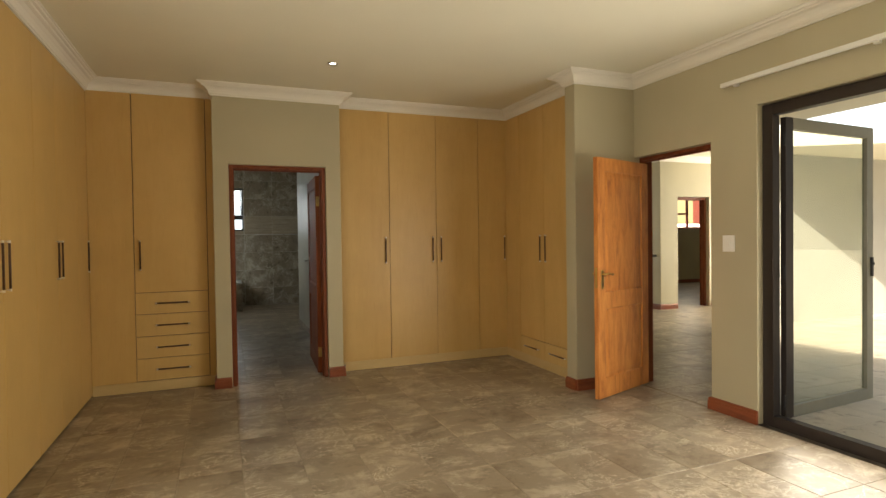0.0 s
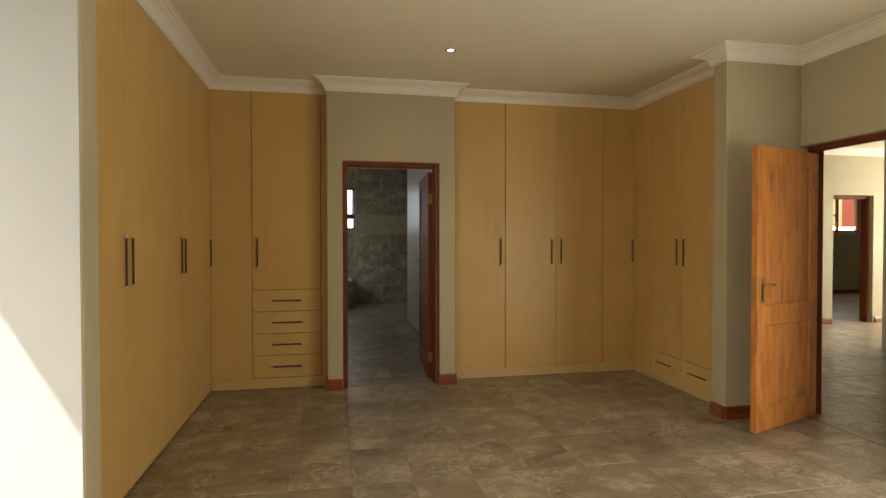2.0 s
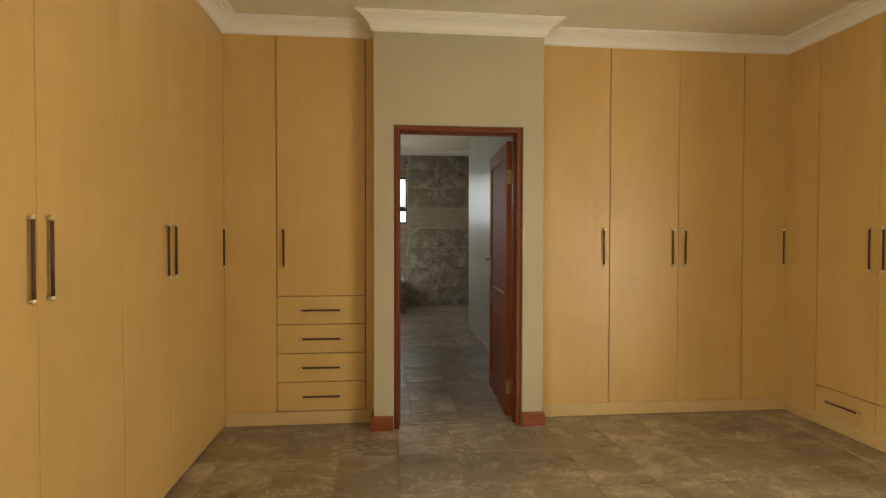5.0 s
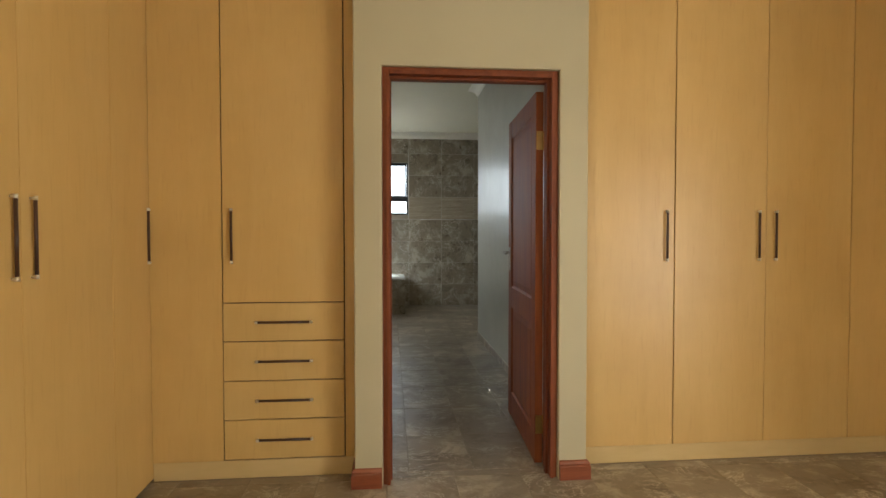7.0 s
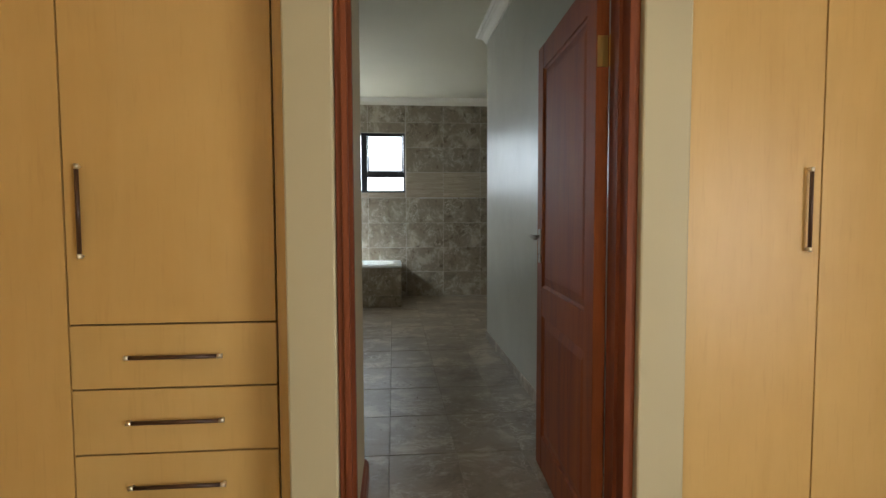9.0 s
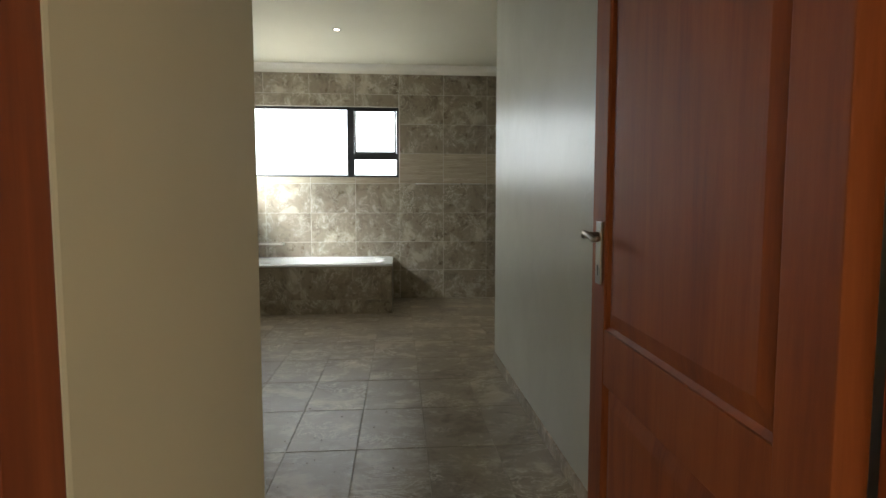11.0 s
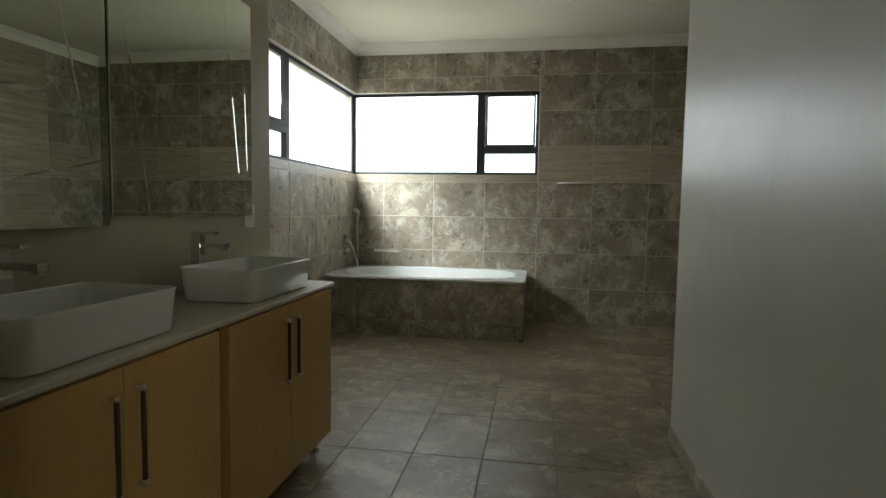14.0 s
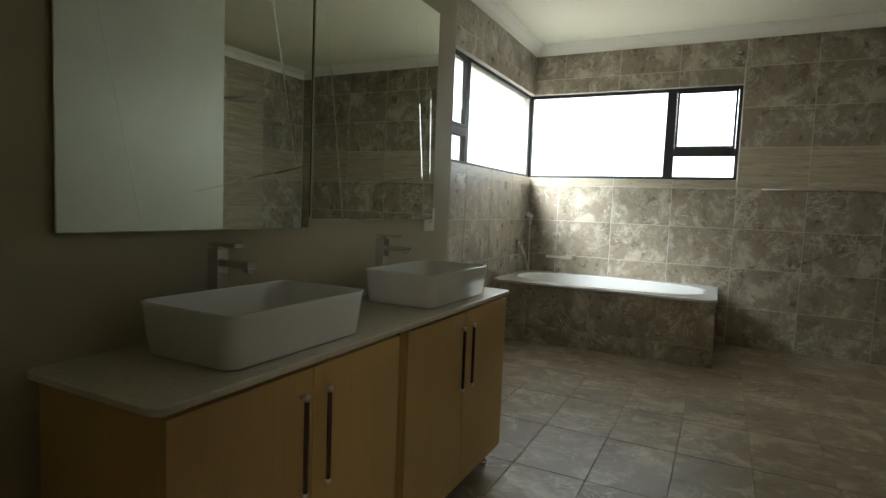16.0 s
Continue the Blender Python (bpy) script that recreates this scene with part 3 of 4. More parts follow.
def panelled_door(name, m, label, material, metal, hinge_metal, flip=False, W=0.813, lift=0.0, inset=0.0):
    """A leaf with two fielded panels, local x from the hinge to the lock, thickness along y."""
    T, H = 0.042, 2.032
    d = group(name, m, label=label, category="door", kind="structure")
    st, zs = 0.105, (0.17, 0.76, 0.90, 1.92)
    bm = boxes((0, st, 0, T, 0.008, H), (W - st, W, 0, T, 0.008, H), bevel=0.003)
    for z0, z1 in ((0.008, zs[0]), (zs[1], zs[2]), (zs[3], H)):
        box(bm, st, W - st, 0.0015, T - 0.0015, z0, z1, 0.003)
    part("leaf", bm, material, d)
    for z0, z1 in ((zs[0], zs[1]), (zs[2], zs[3])):
        bm = bmesh.new()
        raised_panel(bm, st - 0.002, W - st + 0.002, z0 - 0.002, z1 + 0.002, T - 0.002, 1)
        raised_panel(bm, st - 0.002, W - st + 0.002, z0 - 0.002, z1 + 0.002, 0.002, -1)
        part("panel", bm, material, d)
    L = W - inset
    for y, s in ((0, -1), (T, 1)):
        bm = bmesh.new()
        box(bm, L - 0.075, L - 0.035, min(y, y + s * 0.006), max(y, y + s * 0.006), 0.93 + lift, 1.09 + lift, 0.002)
        part("handle_plate", bm, metal, d)
        bm = bmesh.new()
        yy = y + s * 0.045
        rod(bm, (L - 0.055, y, 1.055 + lift), (L - 0.055, yy, 1.055 + lift), 0.009)
        tube(bm, [(L - 0.055, yy, 1.055 + lift), (L - 0.08, yy + s * 0.004, 1.062 + lift), (L - 0.11, yy + s * 0.002, 1.058 + lift), (L - 0.14, yy, 1.048 + lift), (L - 0.165, yy - s * 0.004, 1.052 + lift)], 0.0072)
        part("door_handle", bm, metal, d, smooth=True)
        bm = bmesh.new()
        rod(bm, (L - 0.055, y + s * 0.0055, 0.973 + lift), (L - 0.055, y + s * 0.0066, 0.973 + lift), 0.006)
        box(bm, L - 0.0575, L - 0.0525, min(y + s * 0.0055, y + s * 0.0066), max(y + s * 0.0055, y + s * 0.0066), 0.952 + lift, 0.972 + lift)
        part("keyhole", bm, BLACK, d)
    part("lock_plate", boxes((W - 0.001, W + 0.0015, 0.010, 0.032, 0.94 + lift, 1.11 + lift)), metal, d)
    for z in (0.22, 1.77):
        bm = boxes((-0.0015, 0.0, 0.004, T - 0.004, z - 0.05, z + 0.05))
        rod(bm, (-0.006, -0.004 if not flip else T + 0.004, z - 0.05), (-0.006, -0.004 if not flip else T + 0.004, z + 0.05), 0.006)
        part("hinge", bm, hinge_metal, d)
    return d


def door_frame(name, m, width, height, depth, face, material, label):
    """A rebated timber frame, local x across from 0, front edge at y = 0."""
    f = group(name, m, label=label, category="door frame", kind="structure")
    for nm, b in (("jamb", (0, face, 0, depth, 0.0, height)), ("jamb", (width - face, width, 0, depth, 0.0, height)), ("frame_head", (face, width - face, 0, depth, height - face, height))):
        bm = bmesh.new()
        box(bm, *b, 0.004)
        part(nm, bm, material, f)
    for nm, b in (("door_stop", (face, face + 0.012, 0.05, 0.085, 0, height - face)), ("door_stop", (width - face - 0.012, width - face, 0.05, 0.085, 0, height - face)), ("door_stop", (face + 0.012, width - face - 0.012, 0.05, 0.085, height - face - 0.012, height - face))):
        part(nm, boxes(b), material, f)
    for b in ((face * 0.52, face + 0.003, -0.009, 0.0, 0.0, height - face + 0.003), (width - face - 0.003, width - face * 0.52, -0.009, 0.0, 0.0, height - face + 0.003), (face + 0.003, width - face - 0.003, -0.009, 0.0, height - face - 0.003, height - face * 0.52)):
        bm = bmesh.new()
        box(bm, *b, 0.004)
        part("bead", bm, material, f)
    return f


door_frame("doorframe_1", pose(-0.048, 5.822, 0.001), 0.896, 2.098, 0.15, 0.033, FRAME_WOOD, "red mahogany door frame of the bathroom doorway")
panelled_door("door_1", pose(0.817, 5.985, 0.004, 0, 0, 87.1), "open red mahogany panelled door standing against the grey wall", MAHOGANY, DULL_STEEL, BRASS, W=0.895, lift=0.082, inset=0.012)
door_frame("doorframe_2", pose(3.625, 3.502, 0.001, 0, 0, 90), 0.866, 2.098, 0.11, 0.03, FRAME_WOOD, "dark red timber frame of the bedroom doorway")
panelled_door("door_2", pose(3.53, 4.335, 0.004, 0, 0, 199.5), "open orange-varnished pine panelled door into the bedroom", ORANGE, BRASS, BRASS)
door_frame("doorframe_3", pose(7.822, 8.32, 0.001), 0.776, 2.098, 0.12, 0.045, FRAME_WOOD, "dark red timber frame of the landing doorway")


# ---- things: sliding door, windows ----
def framed(name, m, w, h, t, face, material, label, category, bars=(), panes=True, kind="structure", pane=None, shade=False):
    """A rectangular metal frame in the local x-z plane with inner bars (x0, x1, z0, z1) and panes between."""
    g = group(name, m, label=label, category=category, kind=kind)
    for nm, b in (("frame_side", (0, face, 0, t, 0, h)), ("frame_side", (w - face, w, 0, t, 0, h)), ("frame_rail", (face, w - face, 0, t, 0, face)), ("frame_rail", (face, w - face, 0, t, h - face, h))):
        bm = bmesh.new()
        box(bm, *b, 0.003)
        part(nm, bm, material, g)
    for b in bars:
        bm = bmesh.new()
        box(bm, b[0], b[1], -0.006, t - 0.004, b[2], b[3], 0.003)
        part("glazing_bar", bm, material, g)
    if panes:
        p = part("pane", boxes((face * 0.8, w - face * 0.8, t * 0.55, t * 0.55 + 0.006, face * 0.8, h - face * 0.8)), pane or CLEAR, g)
        p.visible_shadow = shade
    return g


framed("window_1", pose(3.50, 3.09, 0.0, 0, 0, -90), 2.738, 2.295, 0.07, 0.080, BRONZE, "dark bronze aluminium frame of the glazed terrace doors", "door frame", panes=False)
# leaf frame has its sunlit look in the colour; the hinge stile stays bronze
leaf = framed("glazed_door", pose(3.606, 2.99, 0.05, 0, 0, 4), 1.10, 2.155, 0.04, 0.085, SUNLIT_ALU, "open glazed bronze aluminium door folded out to the terrace", "glazed door", pane=TINTED)
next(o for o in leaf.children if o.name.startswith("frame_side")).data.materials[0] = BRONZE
for y0, y1 in ((-0.012, 0.0), (0.04, 0.052)):
    bm = bmesh.new()
    box(bm, 1.055, 1.085, y0, y1, 0.98, 1.13, 0.003)
    part("handle_plate", bm, BLACK, leaf)
bm = bmesh.new()
rod(bm, (1.07, -0.022, 1.08), (1.07, 0.062, 1.08), 0.011)
part("knob", bm, BLACK, leaf, smooth=True)
for z in (0.12, 1.05, 2.0):
    bm = bmesh.new()
    rod(bm, (-0.012, 0.0, z - 0.05), (-0.012, 0.0, z + 0.05), 0.009)
    part("hinge", bm, BLACK, leaf)
bm = bmesh.new()
box(bm, 3.395, 3.425, 0.2, 3.36, 2.48, 2.512, 0.008)
rail = tagged(part("curtain_rail", bm, PLASTIC), "white curtain rail on the wall above the sliding door", "curtain rail")
for y in (3.25, 2.3, 1.3, 0.4):
    part("bracket", boxes((3.42, 3.452, y - 0.015, y + 0.015, 2.47, 2.52)), PLASTIC, rail)
framed("window_2", pose(-2.10, -0.8, 0.05, 0, 0, 90), 3.75, 2.51, 0.06, 0.05, BRONZE, "wide bronze aluminium window", "window", [(0.9, 0.96, 0.05, 2.46), (1.8, 1.86, 0.05, 2.46)])
# corner window of the bathroom
w3 = framed("window_3", pose(-1.80, 12.80, 1.60), 2.105, 0.905, 0.05, 0.03, BLACK, "black aluminium corner window over the bath", "window", [(1.435, 1.525, 0.03, 0.875), (1.525, 2.075, 0.235, 0.31)])
w4 = framed("window_4", pose(-1.79, 10.45, 1.60, 0, 0, 90), 2.34, 0.905, 0.05, 0.03, BLACK, "black aluminium corner window over the bath", "window", [(0.60, 0.67, 0.03, 0.875), (0.03, 0.60, 0.235, 0.31)])
for g, x0, x1 in ((w3, 1.53, 2.07), (w4, 0.035, 0.595)):
    bm = bmesh.new()
    for b in ((x0, x0 + 0.022, -0.012, 0.02, 0.31, 0.875), (x1 - 0.022, x1, -0.012, 0.02, 0.31, 0.875), (x0 + 0.022, x1 - 0.022, -0.012, 0.02, 0.31, 0.332), (x0 + 0.022, x1 - 0.022, -0.012, 0.02, 0.853, 0.875)):
        box(bm, *b, 0.002)
    part("casement", bm, BLACK, g)
    bm = bmesh.new()
    box(bm, (x0 + x1) / 2 - 0.01, (x0 + x1) / 2 + 0.07, -0.03, -0.014, 0.312, 0.326, 0.003)
    part("catch", bm, BLACK, g)
framed("window_5", pose(11.2, 12.54, 1.56), 1.9, 0.89, 0.05, 0.05, RED, "red-painted steel window in the far room", "window", [(0.6, 0.66, 0.05, 0.84), (1.2, 1.26, 0.05, 0.84), (0.66, 1.2, 0.4, 0.45)])

# ---- small fixtures of the bedroom ----
sw = group("light_switch", pose(3.45, 3.33, 1.308, 0, 0, -90), label="white plastic light switch on the khaki wall", category="switch")
bm = bmesh.new()
box(bm, -0.052, 0.052, -0.009, 0.0, -0.062, 0.062, 0.003)
part("plate", bm, PLASTIC, sw)
bm = bmesh.new()
box(bm, -0.012, 0.012, -0.014, -0.009, -0.02, 0.02, 0.002)
part("rocker", bm, PLASTIC, sw)


def downlight(x, y, z, watts):
    d = group("downlight", pose(x, y, z), label="small round recessed downlight, switched on, in the ceiling", category="downlight", group="downlights")
    n = 28
    def ring(r, h):
        return [(r * math.cos(2 * math.pi * i / n), r * math.sin(2 * math.pi * i / n), h) for i in range(n)]
    bm = bmesh.new()
    loft(bm, [ring(0.042, -0.0005), ring(0.042, -0.005), ring(0.037, -0.007), ring(0.026, -0.005), ring(0.022, -0.001)], False, False)
    part("rim", bm, RIM, d, smooth=True)
    bm = bmesh.new()
    bm.faces.new([bm.verts.new(p) for p in ring(0.022, -0.002)])
    part("lens", bm, GLOW, d)
    lamp("downlight_beam", "SPOT", look((x, y, z - 0.02), (x, y, 0)), watts, (1.0, 0.93, 0.82), radius=0.03, cone=100)


downlight(0.76, 4.84, CEIL, 6)
downlight(-0.32, 11.30, BCEIL, 5)

# ---- vanity ----
def vanity_unit(y0, y1, h):
    v = group("vanity_cabinet", pose(-0.70, y0, 0, 0, 0, 90), label="maple-laminate vanity cabinet with two doors on short feet", category="cabinet", group="vanity cabinets")
    w = y1 - y0
    bm = bmesh.new()
    box(bm, 0, w, 0.001, 0.40, 0.09, 0.826, 0.001)
    part("body", bm, MAPLE, v)
    for u0, u1, s in ((0.0, w / 2, 1), (w / 2, w, -1)):
        f = front(v, "door", u0, u1, 0.092, 0.822, 0.0015, 0.0015)
        u = u1 - 0.045 if s > 0 else u0 + 0.045
        bar_handle(f, u, h - 0.265, h)
    for u in (0.05, w - 0.05):
        for d in (0.05, 0.36):
            bm = bmesh.new()
            rod(bm, (u, d, 0.001), (u, d, 0.012), 0.024)
            rod(bm, (u, d, 0.012), (u, d, 0.09), 0.013)
            part("foot", bm, CHROME, v, "chrome foot", True)
    return v


vanity_unit(7.405, 8.245, 0.762)
vanity_unit(8.30, 9.225, 0.765)
cw, cd, top = 0.446, 1.90, bmesh.new()
loft(top, [[(x - 0.905, y + 8.335, z) for x, y, z in rounded(w, d, 0.025, h)] for w, d, h in ((cw - 0.006, cd - 0.006, 0.8265), (cw, cd, 0.8295), (cw, cd, 0.843), (cw - 0.006, cd - 0.006, 0.846))])
counter = tagged(part("countertop", top, COUNTER), "pale cream quartz countertop across both vanity cabinets", "countertop")
part("spacer_panel", boxes((-1.10, -0.715, 8.247, 8.298, 0.10, 0.826)), CARCASS, counter, "dark brown spacer panel")


def basin(y0, y1):
    w, d = 0.335, y1 - y0
    b = group("basin", pose(-0.895, (y0 + y1) / 2, 0.847), label="white ceramic rectangular vessel basin on the countertop", category="basin", group="vessel basins")
    loops = [rounded(w * 0.90, d * 0.93, 0.04, 0.0), rounded(w * 0.935, d * 0.955, 0.045, 0.006), rounded(w * 0.985, d * 0.99, 0.045, 0.118), rounded(w, d, 0.045, 0.128), rounded(w - 0.004, d - 0.004, 0.034, 0.1315),
             rounded(w - 0.016, d - 0.016, 0.03, 0.1315), rounded(w - 0.022, d - 0.022, 0.03, 0.127), rounded(w - 0.04, d - 0.04, 0.04, 0.05), rounded(w - 0.075, d - 0.08, 0.05, 0.028), rounded(w - 0.2, d - 0.3, 0.03, 0.022)]
    bm = bmesh.new()
    loft(bm, loops)
    part("bowl", bm, CERAMIC, b, smooth=True)
    bm = bmesh.new()
    rod(bm, (0, 0, 0.022), (0, 0, 0.026), 0.022, 20)
    part("waste", bm, CHROME, b, smooth=True)
    return b


basin(7.595, 8.13)
basin(8.56, 9.11)


def mixer(y):
    t = group("basin_tap", pose(-1.085, y, 0.847), label="tall chrome square mixer tap behind the basin", category="tap", group="basin taps")
    bm = bmesh.new()
    box(bm, -0.021, 0.021, -0.021, 0.021, 0, 0.245, 0.003)
    part("body", bm, CHROME, t)
    bm = bmesh.new()
    box(bm, 0.021, 0.135, -0.017, 0.017, 0.195, 0.215, 0.003)
    box(bm, 0.108, 0.132, -0.011, 0.011, 0.185, 0.195, 0.002)
    part("spout", bm, CHROME, t)
    bm = bmesh.new()
    box(bm, -0.021, 0.085, -0.018, 0.018, 0.252, 0.263, 0.002)
    box(bm, -0.012, 0.012, -0.012, 0.012, 0.245, 0.252)
    part("lever", bm, CHROME, t)


mixer(7.875)
mixer(8.745)


def wall_mirror(y0, y1, z0, z1, strips, turn=0.0):
    m = group("mirror", pose(-1.13, y0, z0, 0, 0, 90 - turn), label="frameless wall mirror with slanted engraved lines", category="mirror", group="vanity mirrors")
    w, h = y1 - y0, z1 - z0
    part("backing", boxes((0.01, w - 0.012, -0.012, 0.0, 0.01, h - 0.01)), BLACK, m)
    bm = bmesh.new()
    e = 0.003
    loft(bm, [[(0, -0.013, 0), (w, -0.013, 0), (w, -0.013, h), (0, -0.013, h)], [(0, -0.016, 0), (w, -0.016, 0), (w, -0.016, h), (0, -0.016, h)], [(e, -0.018, e), (w - e, -0.018, e), (w - e, -0.018, h - e), (e, -0.018, h - e)]])
    part("glass", bm, MIRROR, m)
    for (ya, za), (yb, zb), r in strips:
        a, b = Vector((ya - y0, -0.0182, za - z0)), Vector((yb - y0, -0.0182, zb - z0))
        d = (b - a).normalized()
        s = Vector((-d.z, 0, d.x)) * r
        up = Vector((0, -0.0012 if r >= 0.005 else -0.0004, 0))
        bm = bmesh.new()
        loft(bm, [[a + s, a + up, a - s], [b + s, b + up, b - s]])
        part("bevel_strip", bm, MIRROR, m)
    return m


wall_mirror(7.45, 8.285, 1.143, 2.20, [((7.40 + 0.06, 2.1), (7.654, 1.17), 0.0045), ((8.02, 2.19), (8.215, 1.366), 0.0045), ((7.661, 1.218), (8.275, 1.366), 0.0035)], 0.9)
wall_mirror(8.31, 9.25, 1.172, 2.20, [((8.33, 2.19), (8.50, 1.17), 0.0045), ((9.005, 2.19), (9.12, 1.375), 0.0055), ((9.18, 1.80), (9.20, 1.38), 0.005), ((8.42, 2.0), (8.995, 2.125), 0.004), ((8.50, 1.30), (9.2, 1.385), 0.003)])

so = group("socket", pose(-1.13, 9.24, 1.17, 0, 0, 90), label="white plastic wall socket below the mirror", category="socket")
bm = bmesh.new()
box(bm, -0.05, 0.05, -0.009, 0, -0.058, 0.058, 0.003)
part("plate", bm, PLASTIC, so)
for u, v in ((0, 0.02), (-0.012, -0.01), (0.012, -0.01)):
    bm = bmesh.new()
    rod(bm, (u, -0.0085, v), (u, -0.0096, v), 0.004, 10)
    part("socket_hole", bm, BLACK, so)

# ---- bath ----
X0, X1, Y0, Y1, ZT = -1.738, 0.225, 11.70, 12.748, 0.565
tub = group("bathtub", pose((X0 + X1) / 2, (Y0 + Y1) / 2, 0), label="white acrylic oval bath set in a tiled surround", category="bathtub")
W2, D2, N = (X1 - X0) / 2, (Y1 - Y0) / 2, 72


def oval(a, b, z, cx=0.0, p=2.6):
    out = []
    for i in range(N):
        t = 2 * math.pi * i / N
        c, s = math.cos(t), math.sin(t)
        out.append((cx + a * math.copysign(abs(c) ** (2 / p), c), b * math.copysign(abs(s) ** (2 / p), s), z))
    return out


def rect(z, inset=0.0):
    out = []
    for i in range(N):
        t = 2 * math.pi * i / N
        c, s = math.cos(t), math.sin(t)
        k = min((W2 - inset) / max(abs(c), 1e-6), (D2 - inset) / max(abs(s), 1e-6))
        out.append((c * k, s * k, z))
    return out


bm = bmesh.new()
loft(bm, [rect(ZT - 0.022), rect(ZT - 0.005), rect(ZT, 0.006), oval(0.905, 0.455, ZT), oval(0.89, 0.44, ZT + 0.004), oval(0.872, 0.422, ZT - 0.004), oval(0.83, 0.38, 0.37), oval(0.76, 0.31, 0.2), oval(0.62, 0.2, 0.165)], False, True)
part("tub", bm, ACRYLIC, tub, smooth=False)
part("surround", boxes((-W2, W2 - 0.012, -D2 + 0.014, -D2 + 0.05, 0, ZT - 0.023), (W2 - 0.07, W2 - 0.012, -D2 + 0.05, D2, 0, ZT - 0.023)), GROUT, tub)
bm = bmesh.new()
rod(bm, (-0.845, 0, 0.48), (-0.86, 0, 0.48), 0.03, 18)
part("overflow", bm, CHROME, tub)

bt = group("bath_mixer", pose(-1.74, 12.36, 0.76), label="chrome wall bath mixer with a hand shower", category="tap")
bm = bmesh.new()
box(bm, 0, 0.012, -0.035, 0.035, -0.05, 0.16, 0.004)
part("plate", bm, CHROME, bt)
for z in (0.0, 0.11):
    bm = bmesh.new()
    rod(bm, (0.01, 0, z), (0.055, 0, z), 0.024, 18, 0.02)
    part("knob", bm, CHROME, bt, smooth=True)
hs = group("hand_shower", pose(-1.74, 12.63, 1.16), label="chrome hand shower on a wall bracket with a hose", category="shower")
bm = bmesh.new()
rod(bm, (0, 0, 0), (0.05, 0, 0), 0.014)
part("bracket", bm, CHROME, hs, smooth=True)
bm = bmesh.new()
rod(bm, (0.06, 0, -0.08), (0.075, -0.008, 0.015), 0.013)
rod(bm, (0.078, -0.008, 0.01), (0.06, -0.085, 0.035), 0.018, 16, 0.027)
part("head", bm, PLASTIC, hs, smooth=True)
bm = bmesh.new()
tube(bm, [(0.06, 0, -0.08), (0.06, 0, -0.25), (0.065, 0.005, -0.50), (0.075, -0.03, -0.60), (0.09, -0.09, -0.58), (0.08, -0.17, -0.42), (0.05, -0.23, -0.31), (0.04, -0.27, -0.29)], 0.009, 8)
part("hose", bm, NICKEL, hs, smooth=True)
sp = group("bath_spout", pose(-1.20, 12.748, 0.74), label="chrome square bath spout on the tiled wall", category="tap")
bm = bmesh.new()
box(bm, -0.022, 0.022, -0.008, 0.0, -0.022, 0.022, 0.002)
part("flange", bm, CHROME, sp)
bm = bmesh.new()
box(bm, -0.27, 0.018, -0.17, -0.125, -0.008, 0.016, 0.003)
box(bm, -0.018, 0.018, -0.13, -0.008, -0.012, 0.012, 0.003)
part("spout", bm, NICKEL, sp)
tr = group("towel_rail", pose(0.53, 12.748, 1.515), label="thin chrome towel rail on the tiled wall", category="towel rail")
bm = bmesh.new()
rod(bm, (-0.01, -0.06, 0), (0.85, -0.06, 0), 0.007)
part("bar", bm, STEEL, tr, smooth=True)
for u in (0.0, 0.84):
    bm = bmesh.new()
    rod(bm, (u, 0, 0), (u, -0.062, 0), 0.010)
    part("post", bm, CHROME, tr, smooth=True)
sh = group("rain_shower", pose(3.10, 11.36, 2.37), label="chrome square rain shower head on a wall arm", category="shower")
bm = bmesh.new()
rod(bm, (0, 0, 0.05), (-0.38, 0, 0.05), 0.011)
rod(bm, (-0.37, 0, 0.05), (-0.37, 0, 0.0), 0.011)
part("arm", bm, CHROME, sh, smooth=True)
bm = bmesh.new()
box(bm, -0.49, -0.25, -0.12, 0.12, -0.008, 0.004, 0.003)
part("head", bm, STEEL, sh)

# crumbs of builders' dirt left on the bathroom floor
bm = bmesh.new()
for k in range(60):
    x, y, r = random.uniform(-0.75, 0.3), random.uniform(7.3, 8.9), random.uniform(0.0015, 0.0045)
    pts = [(x + r * random.uniform(0.6, 1.5) * math.cos(a), y + r * random.uniform(0.6, 1.5) * math.sin(a)) for a in (0.2, 1.4, 2.7, 3.9, 5.2)]
    loft(bm, [[(u, v, 0.0003) for u, v in pts], [(x + (u - x) * 0.6, y + (v - y) * 0.6, 0.0003 + r * 0.6) for u, v in pts]])
tagged(part("crumbs", bm, CARCASS), "dark crumbs of dirt on the bathroom floor tiles", "dirt", kind="stuff")

# ---- landing rail ----
br = group("balustrade", pose(7.25, 8.36, 0), label="brushed steel balustrade beside the stairwell", category="balustrade")
for x, y in ((0.0, 0.0), (-1.2, 0.0), (-2.4, 0.0)):
    bm = bmesh.new()
    rod(bm, (x, y, 0), (x, y, 0.98), 0.021)
    rod(bm, (x, y, 0), (x, y, 0.012), 0.05)
    part("post", bm, STEEL, br, smooth=True)
bm = bmesh.new()
rod(bm, (0.14, 0, 1.0), (-2.5, 0, 1.0), 0.022)
part("handrail", bm, STEEL, br, smooth=True)


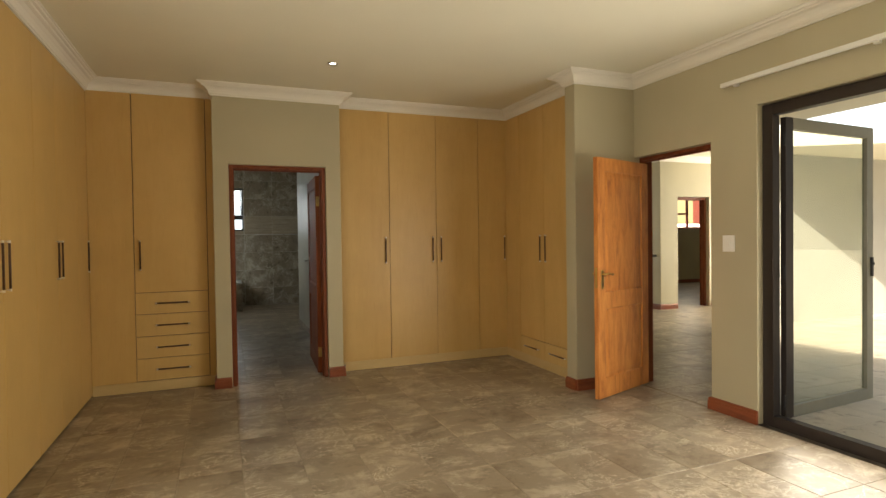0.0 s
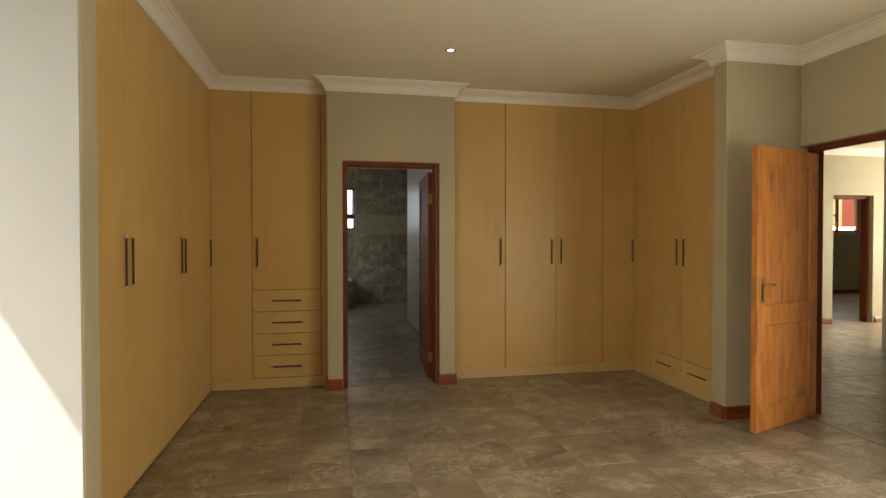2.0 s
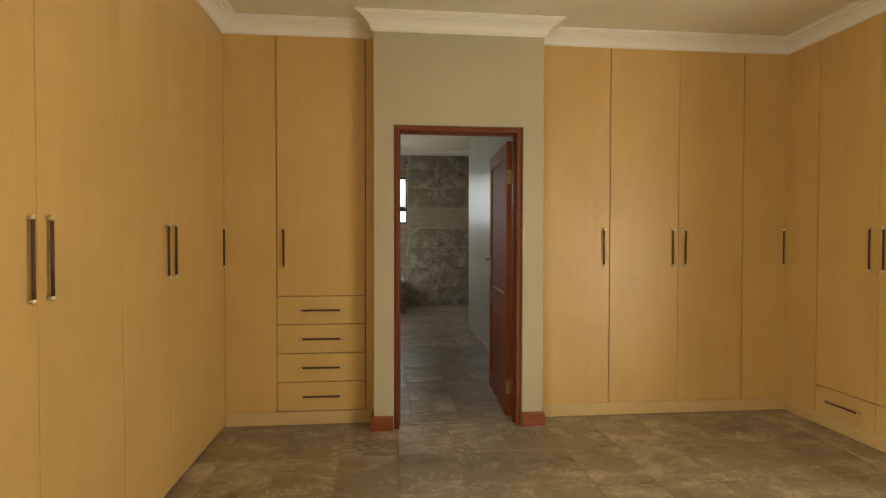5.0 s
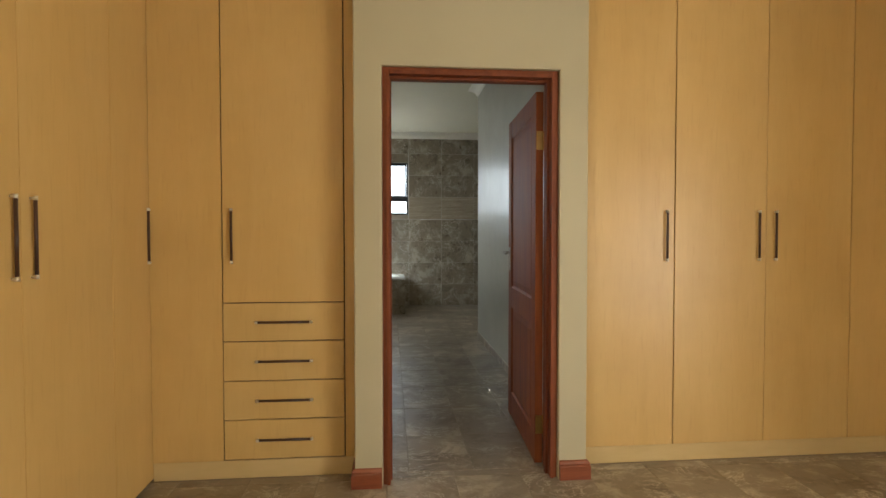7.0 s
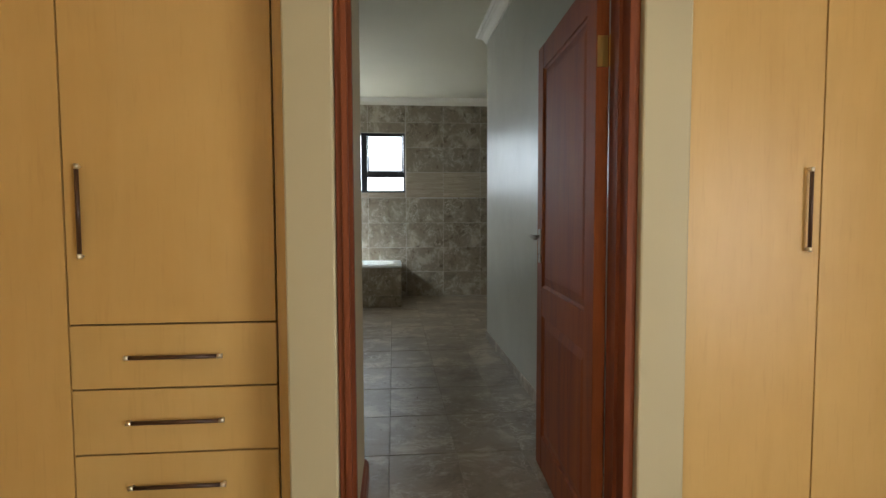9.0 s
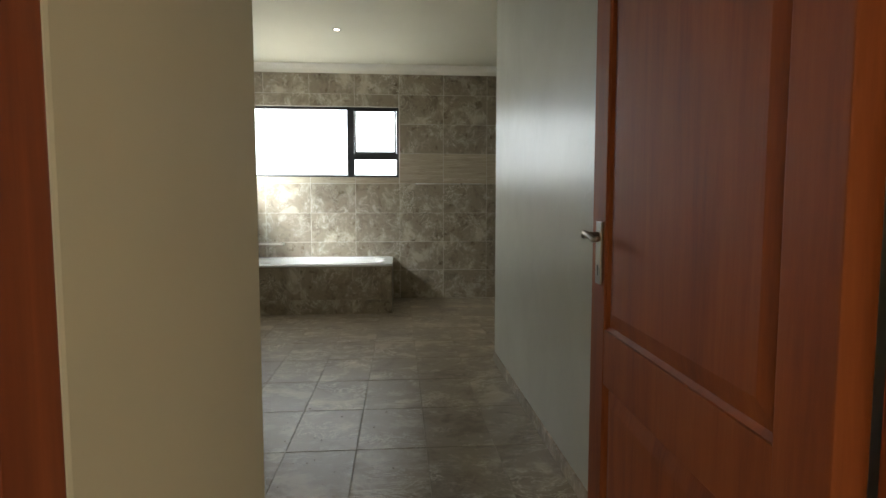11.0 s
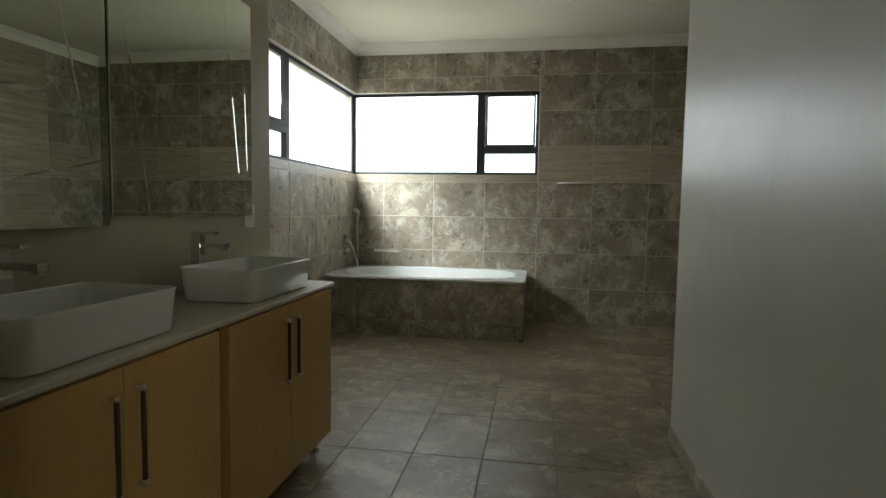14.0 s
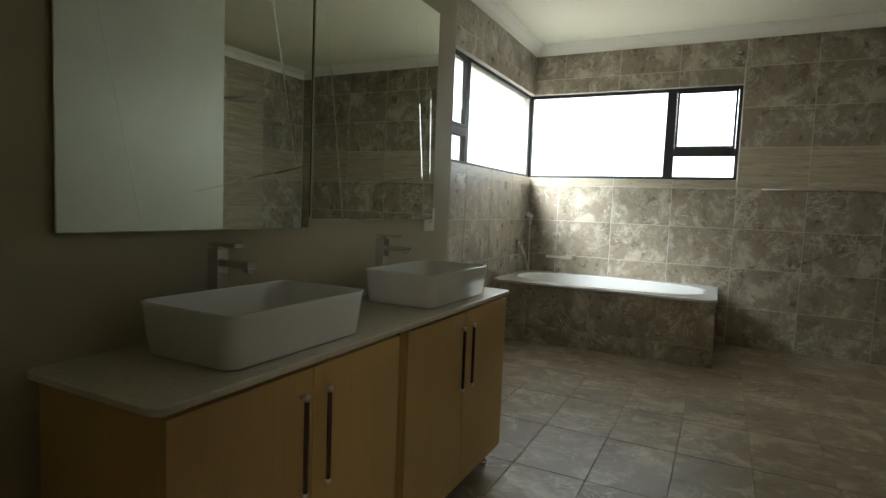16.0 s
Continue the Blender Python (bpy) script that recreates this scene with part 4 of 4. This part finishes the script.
# ---- tiles, last ----
tiled_floor("floor_bedroom", "brown marble-look rectangular floor tiles with thin pale joints", -2.05, 3.45, -2.6, 5.96, (-0.03, 3.77), (0.35, 0.53), STONE, lambda x, y: y > 0.9 and (x > -1.3 or y < 3.1) and (y < 4.4 or x < 2.95))
tagged(part("floor_bedroom_rear", boxes((-2.05, 3.45, -2.6, 1.0, -0.006, -0.001)), STONE), "brown marble-look tiled floor", "floor", kind="structure")
tiled_floor("floor_bathroom", "grey-brown marble-look rectangular bathroom floor tiles with dark joints", -1.75, 3.12, 5.96, 12.77, (0.084, 9.26), (0.35, 0.557), STONE, lambda x, y: (y > 9.4 or -1.13 < x < 1.05) and (y > 6.7 or x > -0.1))
tiled_floor("floor_landing", "brown marble-look floor tiles of the landing", 3.45, 15.0, 3.5, 14.0, (3.47, 3.5), (0.6, 0.6), STONE, lambda x, y: x < 9.5 and y < 8.3 and (y > 6.3 or y > 0.781 * x + 0.2))
tagged(part("floor_far", boxes((7.0, 15.0, 8.2, 12.6, -0.008, -0.0015), (3.62, 7.0, 8.2, 14.0, -0.008, -0.0015)), STONE), "brown marble-look floor beyond the landing", "floor", kind="structure")
tiled_floor("floor_terrace", "cream square terrace floor tiles in the sun", 3.62, 12.0, -2.8, 6.2, (3.62, 0.0), (0.4, 0.4), CREAM_TILE, lambda x, y: x < 10.6 and y > 0.9 and y < 0.781 * x + 0.4, z=0.0015)


def tiled_wall(parent_name, place, cols, rows, holes, bands=(), special=None):
    """Wall tiles between column and row lines, cut at the holes. place(u, z) gives the piece's pose; u runs along the wall."""
    base = bpy.data.objects[parent_name]
    base.data.materials[0] = PALE_GROUT
    shared = {}
    gap = 0.005
    for u0, u1 in zip(cols, cols[1:]):
        for k, (z0, z1) in enumerate(zip(rows, rows[1:])):
            rects = [(u0, u1, z0, z1)]
            for h in holes:
                cut = []
                for a, b, c, d in rects:
                    ia, ib, ic, jd = max(a, h[0]), min(b, h[1]), max(c, h[2]), min(d, h[3])
                    if ia >= ib or ic >= jd:
                        cut.append((a, b, c, d))
                        continue
                    cut += [r for r in ((a, ia, c, d), (ib, b, c, d), (ia, ib, c, ic), (ia, ib, jd, d)) if r[1] - r[0] > 0.012 and r[3] - r[2] > 0.012]
                rects = cut
            for a, b, c, d in rects:
                w, h = b - a - gap, d - c - gap
                material = PLANK if (k in bands or (special and special((a + b) / 2, (c + d) / 2))) else STONE_WALL
                key = (round(w, 3), round(h, 3), material.name)
                if key not in shared:
                    shared[key] = tile_mesh(w, h, 0.009, material, "wall_tile")
                ob = new("wall_tile", shared[key])
                ob.parent = base
                ob.matrix_basis = place(a + gap / 2, c + gap / 2)


ROWS_Z = [0.0, 0.378, 0.757, 1.135, 1.518, 1.909, 2.286, 2.663, 2.99]
cols = [-1.742] + [0.313 + 0.575 * k for k in range(-3, 5)] + [3.105]
tiled_wall("wall_bath_north", lambda u, z: pose(u, 12.752, z, 90, 0, 0), cols, ROWS_Z, [(-1.90, 0.305, 1.60, 2.505)], (4,))
cols = [9.48] + [12.742 - 0.575 * k for k in range(5, -1, -1)]
tiled_wall("wall_bath_west", lambda u, z: pose(-1.742, u, z, 90, 0, 90), cols, ROWS_Z, [(10.45, 12.95, 1.60, 2.505)], (4,))
cols = [9.70, 10.30, 10.875, 11.45, 12.02, 12.595, 12.742]
tiled_wall("wall_bath_east", lambda u, z: Matrix.Translation((3.102, u, z)) @ Matrix(((0, 0, -1, 0), (1, 0, 0, 0), (0, 1, 0, 0), (0, 0, 0, 1))) , cols, ROWS_Z, [], (4,), lambda u, z: 10.87 < u < 12.02)
cols = [X0, -1.384, -0.809, -0.234, X1 - 0.012]
sur = next(o for o in tub.children if o.name.startswith("surround"))
shared = {}
for a, b in zip(cols, cols[1:]):
    for c, d in ((0.0, 0.165), (0.165, ZT - 0.025)):
        ob = new("surround_tile", tile_mesh(b - a - 0.003, d - c - 0.003, 0.009, STONE_WALL, "surround_tile"))
        ob.parent = sur
        ob.matrix_basis = pose(a + 0.0015 - (X0 + X1) / 2, -D2 + 0.006, c + 0.0015, 90, 0, 0)
for a, b in ((0.0, 0.475), (0.475, 1.03)):
    for c, d in ((0.0, 0.165), (0.165, ZT - 0.025)):
        ob = new("surround_tile", tile_mesh(b - a - 0.003, d - c - 0.003, 0.009, STONE_WALL, "surround_tile"))
        ob.parent = sur
        ob.matrix_basis = Matrix.Translation((W2 - 0.004, -D2 + 0.012 + a, c + 0.0015)) @ Matrix(((0, 0, 1, 0), (1, 0, 0, 0), (0, 1, 0, 0), (0, 0, 0, 1)))
